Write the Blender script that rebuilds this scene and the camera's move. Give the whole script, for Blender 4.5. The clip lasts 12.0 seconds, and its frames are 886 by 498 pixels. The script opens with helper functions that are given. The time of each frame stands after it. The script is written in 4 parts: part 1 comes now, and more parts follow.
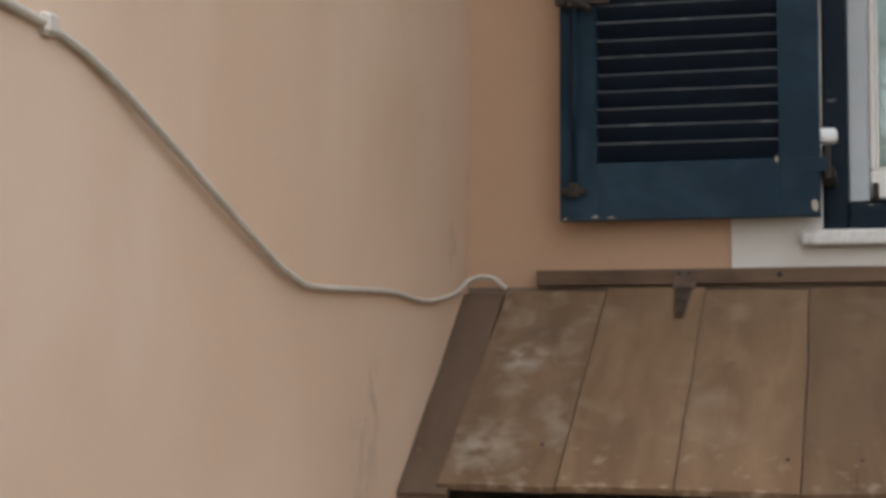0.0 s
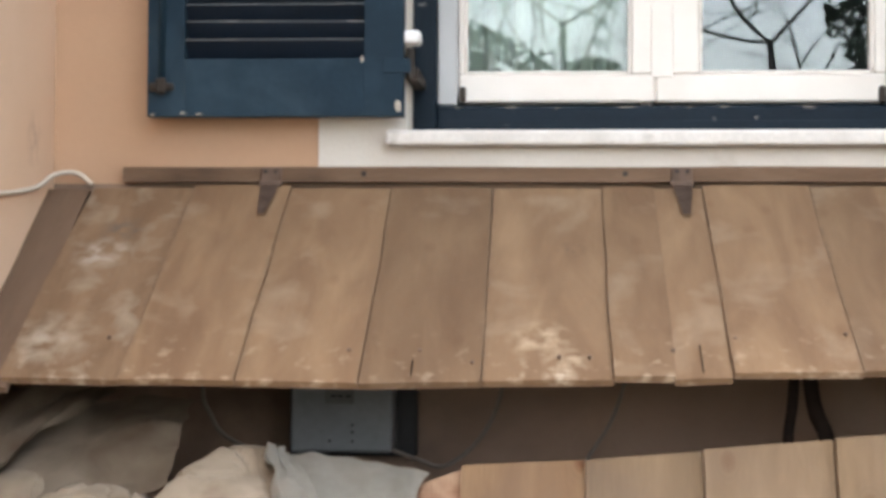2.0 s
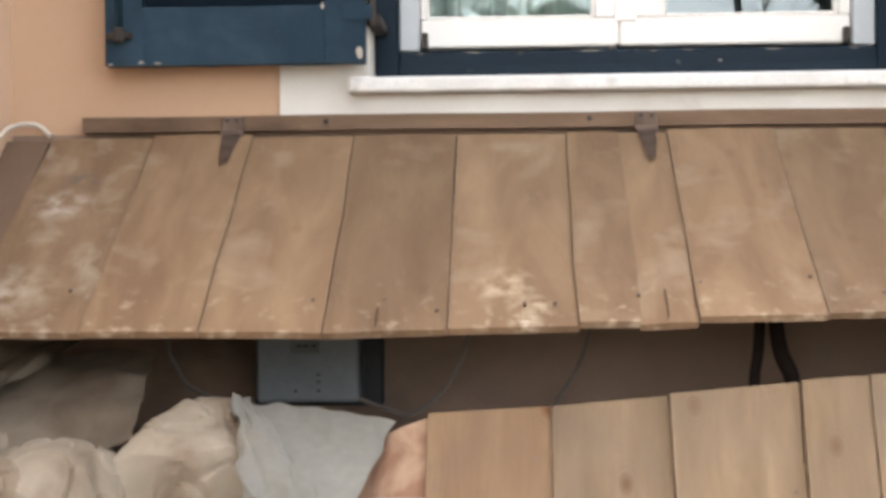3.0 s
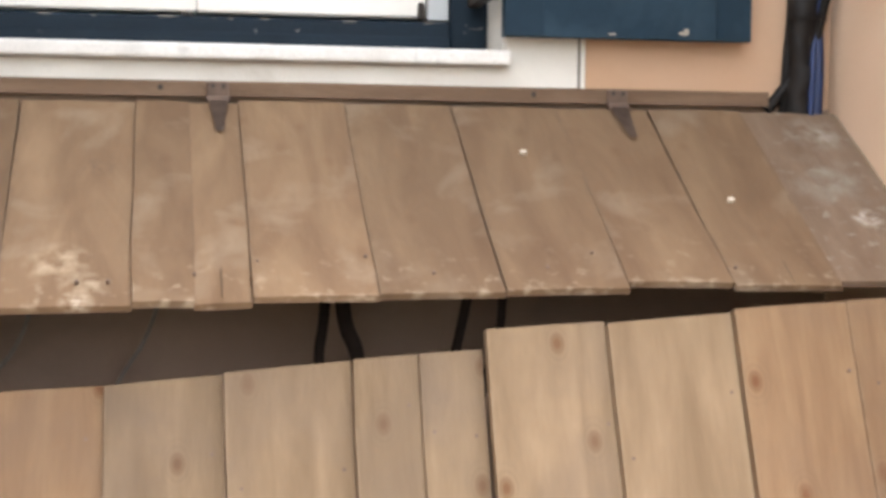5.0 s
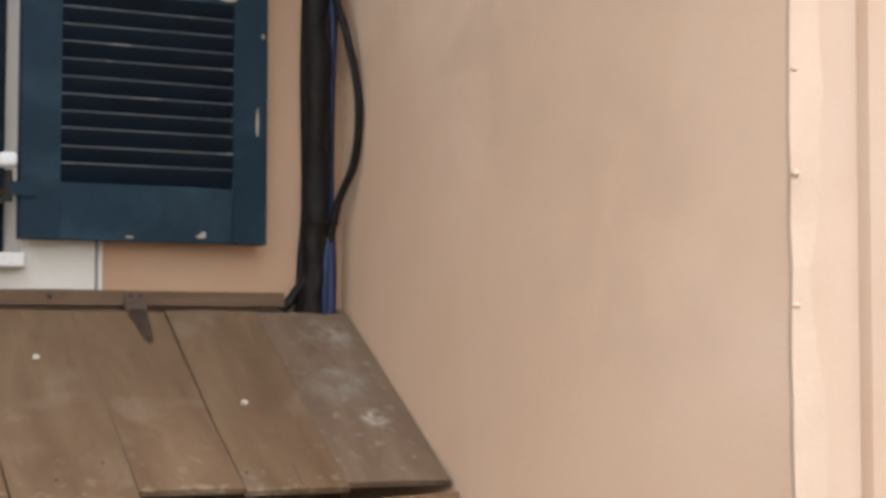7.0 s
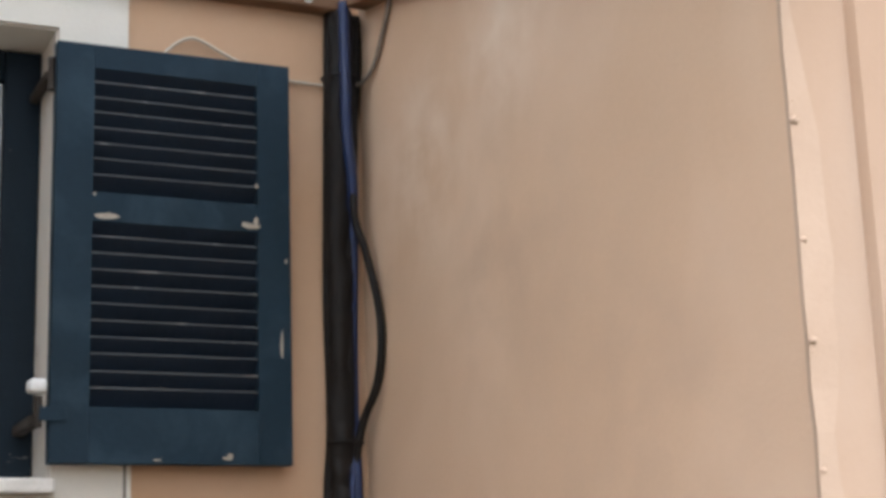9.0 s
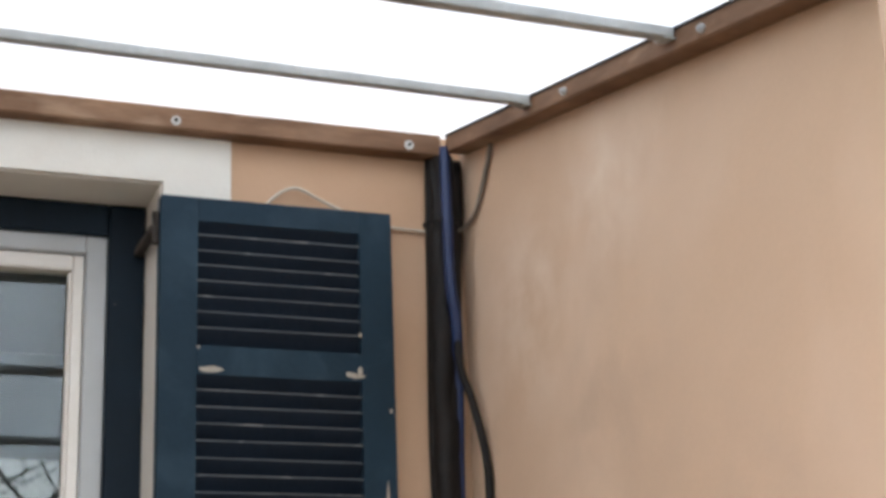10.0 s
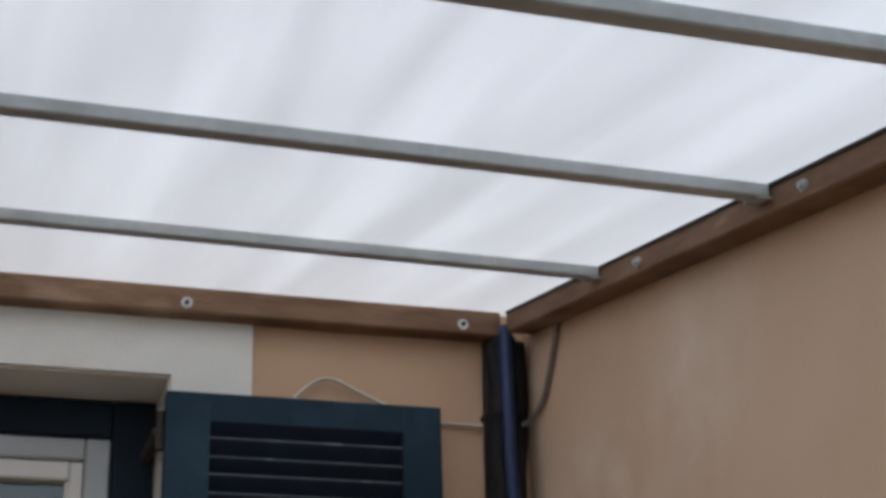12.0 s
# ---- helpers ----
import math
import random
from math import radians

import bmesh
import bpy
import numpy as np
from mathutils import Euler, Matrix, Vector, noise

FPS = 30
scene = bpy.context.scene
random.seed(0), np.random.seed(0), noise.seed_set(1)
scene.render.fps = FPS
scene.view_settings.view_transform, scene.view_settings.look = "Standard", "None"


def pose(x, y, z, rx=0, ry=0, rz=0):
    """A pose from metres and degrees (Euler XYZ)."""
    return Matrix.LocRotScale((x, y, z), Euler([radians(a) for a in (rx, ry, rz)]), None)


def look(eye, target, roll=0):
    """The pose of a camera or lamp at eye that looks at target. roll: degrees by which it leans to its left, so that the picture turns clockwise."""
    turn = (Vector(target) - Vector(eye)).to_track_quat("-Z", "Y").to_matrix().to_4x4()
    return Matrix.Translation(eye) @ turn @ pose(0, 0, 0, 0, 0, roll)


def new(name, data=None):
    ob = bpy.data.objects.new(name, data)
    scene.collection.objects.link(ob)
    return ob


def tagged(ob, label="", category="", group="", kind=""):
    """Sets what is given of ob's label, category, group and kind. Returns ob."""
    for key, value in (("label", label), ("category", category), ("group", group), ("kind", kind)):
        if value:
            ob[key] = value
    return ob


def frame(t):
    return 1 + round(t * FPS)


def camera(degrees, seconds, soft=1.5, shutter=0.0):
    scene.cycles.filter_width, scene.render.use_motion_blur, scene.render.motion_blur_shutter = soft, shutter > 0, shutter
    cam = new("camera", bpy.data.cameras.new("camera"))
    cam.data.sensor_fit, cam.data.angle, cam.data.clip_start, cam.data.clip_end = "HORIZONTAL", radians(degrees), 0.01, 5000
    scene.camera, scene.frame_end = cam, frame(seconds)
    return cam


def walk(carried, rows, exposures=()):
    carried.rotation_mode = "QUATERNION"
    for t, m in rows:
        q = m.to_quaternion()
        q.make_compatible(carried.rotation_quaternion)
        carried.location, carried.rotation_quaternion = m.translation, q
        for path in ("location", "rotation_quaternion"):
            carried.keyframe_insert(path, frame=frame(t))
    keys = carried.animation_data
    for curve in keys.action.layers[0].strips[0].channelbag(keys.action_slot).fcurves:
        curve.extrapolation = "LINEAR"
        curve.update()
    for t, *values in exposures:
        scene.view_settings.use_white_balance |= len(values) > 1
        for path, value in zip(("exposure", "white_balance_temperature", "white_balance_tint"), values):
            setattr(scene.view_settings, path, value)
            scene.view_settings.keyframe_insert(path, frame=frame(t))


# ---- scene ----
cam = camera(30.9, 12.0, soft=3.7)
PATH = [
    (0, (0.732, -2.939, 1.37), (0.22, -1.012, 1.526), 0.2),
    (0.5, (0.767, -2.924, 1.339), (0.435, -0.958, 1.496), -0.6),
    (1, (0.812, -2.936, 1.346), (0.595, -0.952, 1.47), 0.2),
    (1.5, (0.874, -2.925, 1.331), (0.719, -0.934, 1.442), 0.4),
    (2, (0.913, -2.907, 1.326), (0.782, -0.912, 1.387), 0.3),
    (2.5, (0.925, -2.895, 1.321), (0.839, -0.897, 1.353), -0.1),
    (2.7, (0.914, -2.89, 1.321), (0.814, -0.893, 1.338), -0.4),
    (4.3, (1.013, -2.89, 1.4), (1.156, -0.897, 1.322), 0.2),
    (4.5, (1.025, -2.892, 1.403), (1.235, -0.905, 1.318), 0.9),
    (5, (1.05, -2.89, 1.395), (1.398, -0.922, 1.307), 0.6),
    (5.5, (1.111, -2.912, 1.402), (1.582, -0.97, 1.316), 0.4),
    (6, (1.192, -2.926, 1.424), (1.804, -1.022, 1.387), 0.5),
    (6.5, (1.15, -2.933, 1.443), (1.897, -1.079, 1.479), -0.5),
    (7, (1.105, -2.959, 1.477), (1.97, -1.159, 1.587), 0.1),
    (7.2, (1.093, -2.968, 1.479), (1.995, -1.189, 1.621), 0.3),
    (8.8, (1.08, -2.99, 1.361), (1.919, -1.224, 1.779), -2.2),
    (9, (1.084, -2.981, 1.359), (1.913, -1.217, 1.807), -1.9),
    (9.5, (1.092, -2.984, 1.38), (1.849, -1.206, 1.894), -2.3),
    (10, (1.094, -2.945, 1.403), (1.795, -1.173, 2.011), -2.2),
    (10.5, (1.152, -2.861, 1.461), (1.811, -1.1, 2.142), -2.2),
    (11, (1.217, -2.76, 1.52), (1.833, -1.012, 2.272), -2.0),
    (11.5, (1.281, -2.649, 1.582), (1.872, -0.898, 2.346), -1.6),
    (12, (1.342, -2.562, 1.63), (1.899, -0.81, 2.417), -1.8),
]
walk(cam, [(t, look(eye, target, roll)) for t, eye, target, roll in PATH],
     [(0, 0.54, 6500, 10), (0.6, 1.06, 6500, 10), (1, 1.18, 6500, 10), (2.5, 1.66, 6500, 10), (4.5, 1.70, 6500, 10), (6.5, 1.28, 6500, 10), (7, 1.02, 6500, 10), (7.2, 1.0, 6500, 10), (9, 0.84, 6500, 10), (9.5, 0.95, 6500, 10), (10, 0.98, 6500, 10),
      (11, 0.34, 6380, 10), (12, -0.04, 6330, 10)])

# ---- light ----
world = bpy.data.worlds.new("overcast_sky")
scene.world = world
world.use_nodes = True
wn = world.node_tree
wn.nodes.clear()
sky = wn.nodes.new("ShaderNodeTexSky")
sky.sky_type = "NISHITA"
sky.sun_disc = False
sky.sun_elevation, sky.sun_rotation = radians(45), radians(187)
sky.dust_density, sky.air_density = 1.5, 1.0
pale = wn.nodes.new("ShaderNodeHueSaturation")
pale.inputs["Saturation"].default_value = 0.62
back = wn.nodes.new("ShaderNodeBackground")
back.inputs["Strength"].default_value = 0.178
wout = wn.nodes.new("ShaderNodeOutputWorld")
wn.links.new(sky.outputs[0], pale.inputs["Color"])
# cloud cover is brightest overhead
way, axis, lift_sky, cloud = (wn.nodes.new("ShaderNode" + k) for k in ("TexCoord", "SeparateXYZ", "MapRange", "VectorMath"))
lift_sky.inputs["To Min"].default_value, lift_sky.inputs["To Max"].default_value = 0.72, 2.2
cloud.operation = "MULTIPLY"
wn.links.new(way.outputs["Generated"], axis.inputs[0])
wn.links.new(axis.outputs["Z"], lift_sky.inputs["Value"])
wn.links.new(pale.outputs[0], cloud.inputs[0])
wn.links.new(lift_sky.outputs[0], cloud.inputs[1])
wn.links.new(cloud.outputs[0], back.inputs["Color"])
wn.links.new(back.outputs[0], wout.inputs["Surface"])
sun = new("sun", bpy.data.lights.new("sun", "SUN"))
sun.data.energy, sun.data.angle, sun.data.color = 1.2, radians(170), (1.0, 0.985, 0.965)
sun.matrix_world = look((0.2, -8.5, 5.2), (1.2, -0.3, 1.5))

# ---- materials ----


def surf(name, dark, light, scale=6.0, stretch=(1, 1, 1), rough=0.8, bump=0.2, fine=60.0, metal=0.0, stain=None, stain_scale=2.0,
         stain_cut=(0.55, 0.75), vary=0.0, spec=0.4, coarse_bump=0.0, stain_stretch=(1, 1, 1), knots=0.0, coords="Object", grain_mix=0.35, spots=(), worn=None, edge_tone=None):
    """A procedural surface: two colours mixed by a broad noise, fine grain on top, stains and placed blots with a shape
    of their own, bump.
    """
    m = bpy.data.materials.new(name)
    m.use_nodes = True
    t = m.node_tree
    t.nodes.clear()
    node, link = t.nodes.new, t.links.new
    out = node("ShaderNodeOutputMaterial")
    b = node("ShaderNodeBsdfPrincipled")
    b.inputs["Roughness"].default_value, b.inputs["Metallic"].default_value = rough, metal
    b.inputs["Specular IOR Level"].default_value = spec
    link(b.outputs[0], out.inputs[0])
    co = node("ShaderNodeTexCoord")
    info = node("ShaderNodeObjectInfo")
    shift = node("ShaderNodeVectorMath")
    shift.operation = "MULTIPLY_ADD"
    link(info.outputs["Random"], shift.inputs[0])
    shift.inputs[1].default_value = (7.3, 11.9, 5.1)
    link(co.outputs[coords], shift.inputs[2])
    mp = node("ShaderNodeMapping")
    mp.inputs["Scale"].default_value = stretch
    link(shift.outputs[0], mp.inputs["Vector"])

    def ramp(src, a, bb):
        r = node("ShaderNodeMapRange")
        r.inputs["From Min"].default_value, r.inputs["From Max"].default_value = a, bb
        link(src, r.inputs["Value"])
        return r.outputs["Result"]

    def tex(vec, sc, detail=6.0, dist=0.0):
        n = node("ShaderNodeTexNoise")
        n.inputs["Scale"].default_value, n.inputs["Detail"].default_value, n.inputs["Distortion"].default_value = sc, detail, dist
        link(vec, n.inputs["Vector"])
        return n.outputs["Fac"]

    def mix(fac, c1, c2, mode="MIX"):
        x = node("ShaderNodeMix")
        x.data_type, x.blend_type = "RGBA", mode
        for src, k in ((fac, 0), (c1, 6), (c2, 7)):
            if isinstance(src, (int, float)):
                x.inputs[k].default_value = src
            elif isinstance(src, tuple):
                x.inputs[k].default_value = (*src, 1)
            else:
                link(src, x.inputs[k])
        return x.outputs[2]

    broad = tex(mp.outputs[0], scale, 8.0, 0.6)
    grain = tex(mp.outputs[0], fine, 5.0)
    col = mix(ramp(broad, 0.3, 0.7), dark, light)
    mid = tuple((a + c) / 2 for a, c in zip(dark, light))
    col = mix(ramp(grain, 0.25, 0.75), mix(grain_mix, col, tuple(0.6 * v for v in mid)), col)
    height = grain
    if knots:
        kmap = node("ShaderNodeMapping")
        kmap.inputs["Scale"].default_value = (6.5, 4.2, 0.4)
        link(shift.outputs[0], kmap.inputs["Vector"])
        vor = node("ShaderNodeTexVoronoi")
        vor.voronoi_dimensions = "2D"
        vor.inputs["Scale"].default_value = 1.0
        link(kmap.outputs[0], vor.inputs["Vector"])
        k1 = ramp(vor.outputs["Distance"], 0.085, 0.025)
        ring = node("ShaderNodeMath")
        ring.operation = "SINE"
        mul = node("ShaderNodeMath")
        mul.operation = "MULTIPLY"
        mul.inputs[1].default_value = 130.0
        link(vor.outputs["Distance"], mul.inputs[0])
        link(mul.outputs[0], ring.inputs[0])
        halo = node("ShaderNodeMath")
        halo.operation = "MULTIPLY"
        link(ramp(ring.outputs[0], -0.2, 1.0), halo.inputs[0])
        link(ramp(vor.outputs["Distance"], 0.20, 0.06), halo.inputs[1])
        soft = node("ShaderNodeMath")
        soft.operation = "MULTIPLY"
        link(halo.outputs[0], soft.inputs[0])
        soft.inputs[1].default_value = 0.12 * knots
        col = mix(soft.outputs[0], col, tuple(0.55 * v for v in dark))
        core = node("ShaderNodeMath")
        core.operation = "MULTIPLY"
        link(k1, core.inputs[0])
        core.inputs[1].default_value = 0.55 * knots
        col = mix(core.outputs[0], col, (0.72 * dark[0], 0.52 * dark[1], 0.36 * dark[2]))
    if stain:
        sm = node("ShaderNodeMapping")
        sm.inputs["Scale"].default_value = stain_stretch
        link(shift.outputs[0], sm.inputs["Vector"])
        s = tex(sm.outputs[0], stain_scale, 9.0, 0.4)
        col = mix(ramp(s, *stain_cut), col, stain)
    # pale wear at the lower end, a second tone along the long edges
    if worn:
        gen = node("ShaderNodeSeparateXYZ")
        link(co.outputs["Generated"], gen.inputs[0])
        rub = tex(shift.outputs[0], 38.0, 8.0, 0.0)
        for axis, a, bb, shade, lo, hi in ((1, 0.978, 1.0, worn, 0.50, 0.74), (1, 0.74, 1.06, worn, 0.58, 0.78), (0, 0.05, 0.0, edge_tone, 0.36, 0.62), (0, 0.95, 1.0, edge_tone, 0.36, 0.62)):
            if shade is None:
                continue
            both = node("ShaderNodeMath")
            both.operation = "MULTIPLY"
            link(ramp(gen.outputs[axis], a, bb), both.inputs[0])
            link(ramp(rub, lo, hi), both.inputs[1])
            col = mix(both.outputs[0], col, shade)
    for place, radius, shade in spots:
        far = node("ShaderNodeVectorMath")
        far.operation = "DISTANCE"
        link(co.outputs[coords], far.inputs[0])
        far.inputs[1].default_value = place
        blot = node("ShaderNodeMath")
        blot.operation = "MULTIPLY"
        link(ramp(far.outputs["Value"], radius, radius * 0.2), blot.inputs[0])
        link(ramp(tex(co.outputs[coords], 2.2 / radius, 8.0, 0.1), 0.40, 0.74), blot.inputs[1])
        col = mix(blot.outputs[0], col, shade)
    if vary:
        hs = node("ShaderNodeHueSaturation")
        link(col, hs.inputs["Color"])
        vv = node("ShaderNodeMapRange")
        vv.inputs["To Min"].default_value, vv.inputs["To Max"].default_value = 1 - vary, 1 + vary
        link(info.outputs["Random"], vv.inputs["Value"])
        link(vv.outputs["Result"], hs.inputs["Value"])
        col = hs.outputs["Color"]
    link(col, b.inputs["Base Color"])
    bp = node("ShaderNodeBump")
    bp.inputs["Strength"].default_value, bp.inputs["Distance"].default_value = bump, 0.004
    link(height, bp.inputs["Height"])
    if coarse_bump:
        b2 = node("ShaderNodeBump")
        b2.inputs["Strength"].default_value, b2.inputs["Distance"].default_value = coarse_bump, 0.03
        link(broad, b2.inputs["Height"])
        link(bp.outputs[0], b2.inputs["Normal"])
        link(b2.outputs[0], b.inputs["Normal"])
    else:
        link(bp.outputs[0], b.inputs["Normal"])
    return m


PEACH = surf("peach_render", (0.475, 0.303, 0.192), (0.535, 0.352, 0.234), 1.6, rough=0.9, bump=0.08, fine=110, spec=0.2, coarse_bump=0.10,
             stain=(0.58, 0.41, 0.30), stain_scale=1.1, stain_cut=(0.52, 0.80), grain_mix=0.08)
SMUDGE = (0.44, 0.31, 0.225)
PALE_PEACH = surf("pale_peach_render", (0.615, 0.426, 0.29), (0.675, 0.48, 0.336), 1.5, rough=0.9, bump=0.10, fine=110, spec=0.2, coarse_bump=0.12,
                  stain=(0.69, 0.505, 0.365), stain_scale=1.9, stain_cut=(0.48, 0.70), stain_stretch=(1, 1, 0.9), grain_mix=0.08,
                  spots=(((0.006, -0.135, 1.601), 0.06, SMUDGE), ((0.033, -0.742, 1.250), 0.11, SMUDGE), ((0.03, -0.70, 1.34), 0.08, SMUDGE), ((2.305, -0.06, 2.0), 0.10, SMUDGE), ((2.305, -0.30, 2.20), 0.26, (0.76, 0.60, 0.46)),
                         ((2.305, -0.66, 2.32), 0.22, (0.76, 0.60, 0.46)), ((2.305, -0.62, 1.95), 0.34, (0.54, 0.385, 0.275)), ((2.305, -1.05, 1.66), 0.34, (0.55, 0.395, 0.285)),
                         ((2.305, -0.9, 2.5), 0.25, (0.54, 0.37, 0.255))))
# wing-wall peach taken darker to offset strong light on forward-facing ends
END_DARKENED = surf("darkened_end_render", (0.415, 0.285, 0.20), (0.47, 0.335, 0.245), 2.5, rough=0.9, bump=0.12, fine=110, spec=0.2, coarse_bump=0.15,
                  stain=(0.45, 0.335, 0.255), stain_scale=3, stain_cut=(0.5, 0.75), grain_mix=0.06)
WHITE_PLASTER = surf("white_plaster", (0.62, 0.58, 0.52), (0.72, 0.69, 0.63), 4, rough=0.85, bump=0.25, fine=140, spec=0.2,
                     stain=(0.50, 0.45, 0.38), stain_scale=7, stain_cut=(0.66, 0.82), grain_mix=0.08)
SILL = surf("painted_sill", (0.60, 0.57, 0.53), (0.74, 0.71, 0.67), 14, rough=0.7, bump=0.3, fine=120, stain=(0.25, 0.23, 0.20), stain_scale=14,
            stain_cut=(0.62, 0.78))
PALE_RUB, EDGE_DARK = (0.36, 0.275, 0.19), (0.135, 0.085, 0.05)
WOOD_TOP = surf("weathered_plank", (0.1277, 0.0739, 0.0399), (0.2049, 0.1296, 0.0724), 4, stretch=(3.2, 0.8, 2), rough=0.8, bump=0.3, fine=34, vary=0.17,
                stain=(0.25, 0.182, 0.122), stain_scale=7, stain_cut=(0.56, 0.82), knots=0.35, spec=0.25, grain_mix=0.13, worn=PALE_RUB, edge_tone=EDGE_DARK)
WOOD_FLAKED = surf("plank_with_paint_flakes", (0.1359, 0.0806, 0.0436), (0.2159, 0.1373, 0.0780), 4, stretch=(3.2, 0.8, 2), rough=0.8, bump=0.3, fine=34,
                   stain=(0.25, 0.182, 0.122), stain_scale=7, stain_cut=(0.56, 0.82), spec=0.25, grain_mix=0.13, worn=PALE_RUB, edge_tone=EDGE_DARK,
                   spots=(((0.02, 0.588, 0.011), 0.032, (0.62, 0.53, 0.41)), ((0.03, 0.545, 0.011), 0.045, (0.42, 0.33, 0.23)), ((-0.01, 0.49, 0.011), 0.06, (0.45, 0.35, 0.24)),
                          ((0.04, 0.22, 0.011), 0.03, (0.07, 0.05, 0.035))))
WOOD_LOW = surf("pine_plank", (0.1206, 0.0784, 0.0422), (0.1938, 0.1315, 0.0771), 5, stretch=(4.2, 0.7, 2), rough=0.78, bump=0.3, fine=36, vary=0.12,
                stain=(0.112, 0.079, 0.054), stain_scale=3.6, stain_cut=(0.46, 0.78), knots=1.7, spec=0.25, grain_mix=0.22, worn=(0.42, 0.33, 0.23), edge_tone=(0.17, 0.115, 0.07))
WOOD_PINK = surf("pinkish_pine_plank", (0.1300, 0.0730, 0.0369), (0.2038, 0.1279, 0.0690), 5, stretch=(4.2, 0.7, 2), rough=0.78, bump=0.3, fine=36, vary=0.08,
                 stain=(0.122, 0.078, 0.050), stain_scale=3.6, stain_cut=(0.46, 0.78), knots=1.7, spec=0.25, grain_mix=0.22, worn=(0.42, 0.32, 0.22), edge_tone=(0.17, 0.11, 0.065))
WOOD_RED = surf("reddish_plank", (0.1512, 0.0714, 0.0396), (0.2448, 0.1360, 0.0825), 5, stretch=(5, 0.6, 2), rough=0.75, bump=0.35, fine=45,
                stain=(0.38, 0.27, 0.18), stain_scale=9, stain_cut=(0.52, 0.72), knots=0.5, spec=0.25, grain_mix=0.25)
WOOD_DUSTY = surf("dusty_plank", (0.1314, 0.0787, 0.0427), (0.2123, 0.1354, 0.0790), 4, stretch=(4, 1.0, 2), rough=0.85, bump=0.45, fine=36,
                  stain=(0.26, 0.20, 0.142), stain_scale=16, stain_cut=(0.53, 0.78), spec=0.2, grain_mix=0.16, worn=(0.36, 0.29, 0.215), edge_tone=EDGE_DARK,
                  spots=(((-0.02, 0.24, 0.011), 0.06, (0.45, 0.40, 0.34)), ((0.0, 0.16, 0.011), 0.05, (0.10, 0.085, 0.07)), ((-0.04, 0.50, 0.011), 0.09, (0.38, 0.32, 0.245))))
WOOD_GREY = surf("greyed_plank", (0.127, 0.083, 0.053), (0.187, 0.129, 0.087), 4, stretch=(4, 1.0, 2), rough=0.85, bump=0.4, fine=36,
                 stain=(0.26, 0.23, 0.19), stain_scale=34, stain_cut=(0.60, 0.84), spec=0.2, grain_mix=0.2, edge_tone=EDGE_DARK,
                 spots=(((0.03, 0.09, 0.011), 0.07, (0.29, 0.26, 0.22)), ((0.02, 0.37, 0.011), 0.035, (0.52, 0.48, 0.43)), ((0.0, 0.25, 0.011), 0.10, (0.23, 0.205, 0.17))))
WOOD_STRIP = surf("old_batten", (0.1092, 0.0646, 0.0385), (0.1950, 0.1254, 0.0799), 4, stretch=(1, 6, 6), rough=0.8, bump=0.4, fine=40,
                  stain=(0.06, 0.036, 0.023), stain_scale=4, stain_cut=(0.54, 0.72), spec=0.3)
WOOD_BATTEN = surf("brown_batten", (0.1452, 0.0774, 0.0440), (0.2640, 0.1540, 0.0924), 5, stretch=(1, 1, 4), rough=0.75, bump=0.35, fine=40,
                   stain=(0.40, 0.27, 0.18), stain_scale=7, stain_cut=(0.56, 0.76), spec=0.25, stain_stretch=(0.6, 0.6, 2))
BLUE = surf("blue_paint", (0.0060, 0.0206, 0.0355), (0.0100, 0.0292, 0.0488), 5, rough=0.6, bump=0.15, fine=90, spec=0.2,
            stain=(0.028, 0.056, 0.080), stain_scale=7, stain_cut=(0.50, 0.80))
# worn blue of the window frame, darkened for shade inside the reveal
BLUE_WORN_SHADED = surf("worn_shaded_blue_paint", (0.0036, 0.0098, 0.0180), (0.0064, 0.0161, 0.0273), 6, rough=0.6, bump=0.25, fine=90, spec=0.2,
                 stain=(0.30, 0.29, 0.27), stain_scale=22, stain_cut=(0.70, 0.76))
# shutter blue made darker for the shade on the slat faces
BLUE_SLAT_SHADED = surf("shaded_slat_paint", (0.005, 0.012, 0.024), (0.009, 0.019, 0.036), 6, rough=0.65, bump=0.2, fine=70, spec=0.3)
# slat lips: worn paint, paler also for the light they catch
SLAT_EDGE_LIT = surf("worn_lit_slat_edge", (0.028, 0.038, 0.05), (0.085, 0.095, 0.10), 9, rough=0.7, bump=0.2, fine=80,
                 stain=(0.17, 0.175, 0.175), stain_scale=16, stain_cut=(0.60, 0.72))
CHIP = surf("bare_chipped_wood", (0.3360, 0.2880, 0.2320), (0.4480, 0.4000, 0.3360), 30, rough=0.85, bump=0.4, fine=120)
WINDOW_WHITE = surf("window_paint", (0.7144, 0.6603, 0.6006), (0.7708, 0.7254, 0.6734), 7, rough=0.4, bump=0.03, fine=60, spec=0.5, grain_mix=0.05)
# greyish frame white, lowered further to carry the lintel's shade
FRAME_SHADED = surf("shaded_frame_paint", (0.3996, 0.4070, 0.4088), (0.4588, 0.4662, 0.4672), 7, rough=0.45, bump=0.03, fine=60, spec=0.5, grain_mix=0.05)
DARK_IRON = surf("dark_iron", (0.022, 0.018, 0.015), (0.06, 0.045, 0.035), 30, rough=0.65, bump=0.4, fine=150, metal=0.3)
RUST_IRON = surf("rusty_iron", (0.095, 0.062, 0.046), (0.17, 0.115, 0.085), 30, rough=0.8, bump=0.4, fine=150, metal=0.2)
BLACK_RUBBER = surf("black_cable", (0.006, 0.005, 0.0045), (0.015, 0.011, 0.009), 20, rough=0.65, bump=0.15, fine=100, spec=0.25)
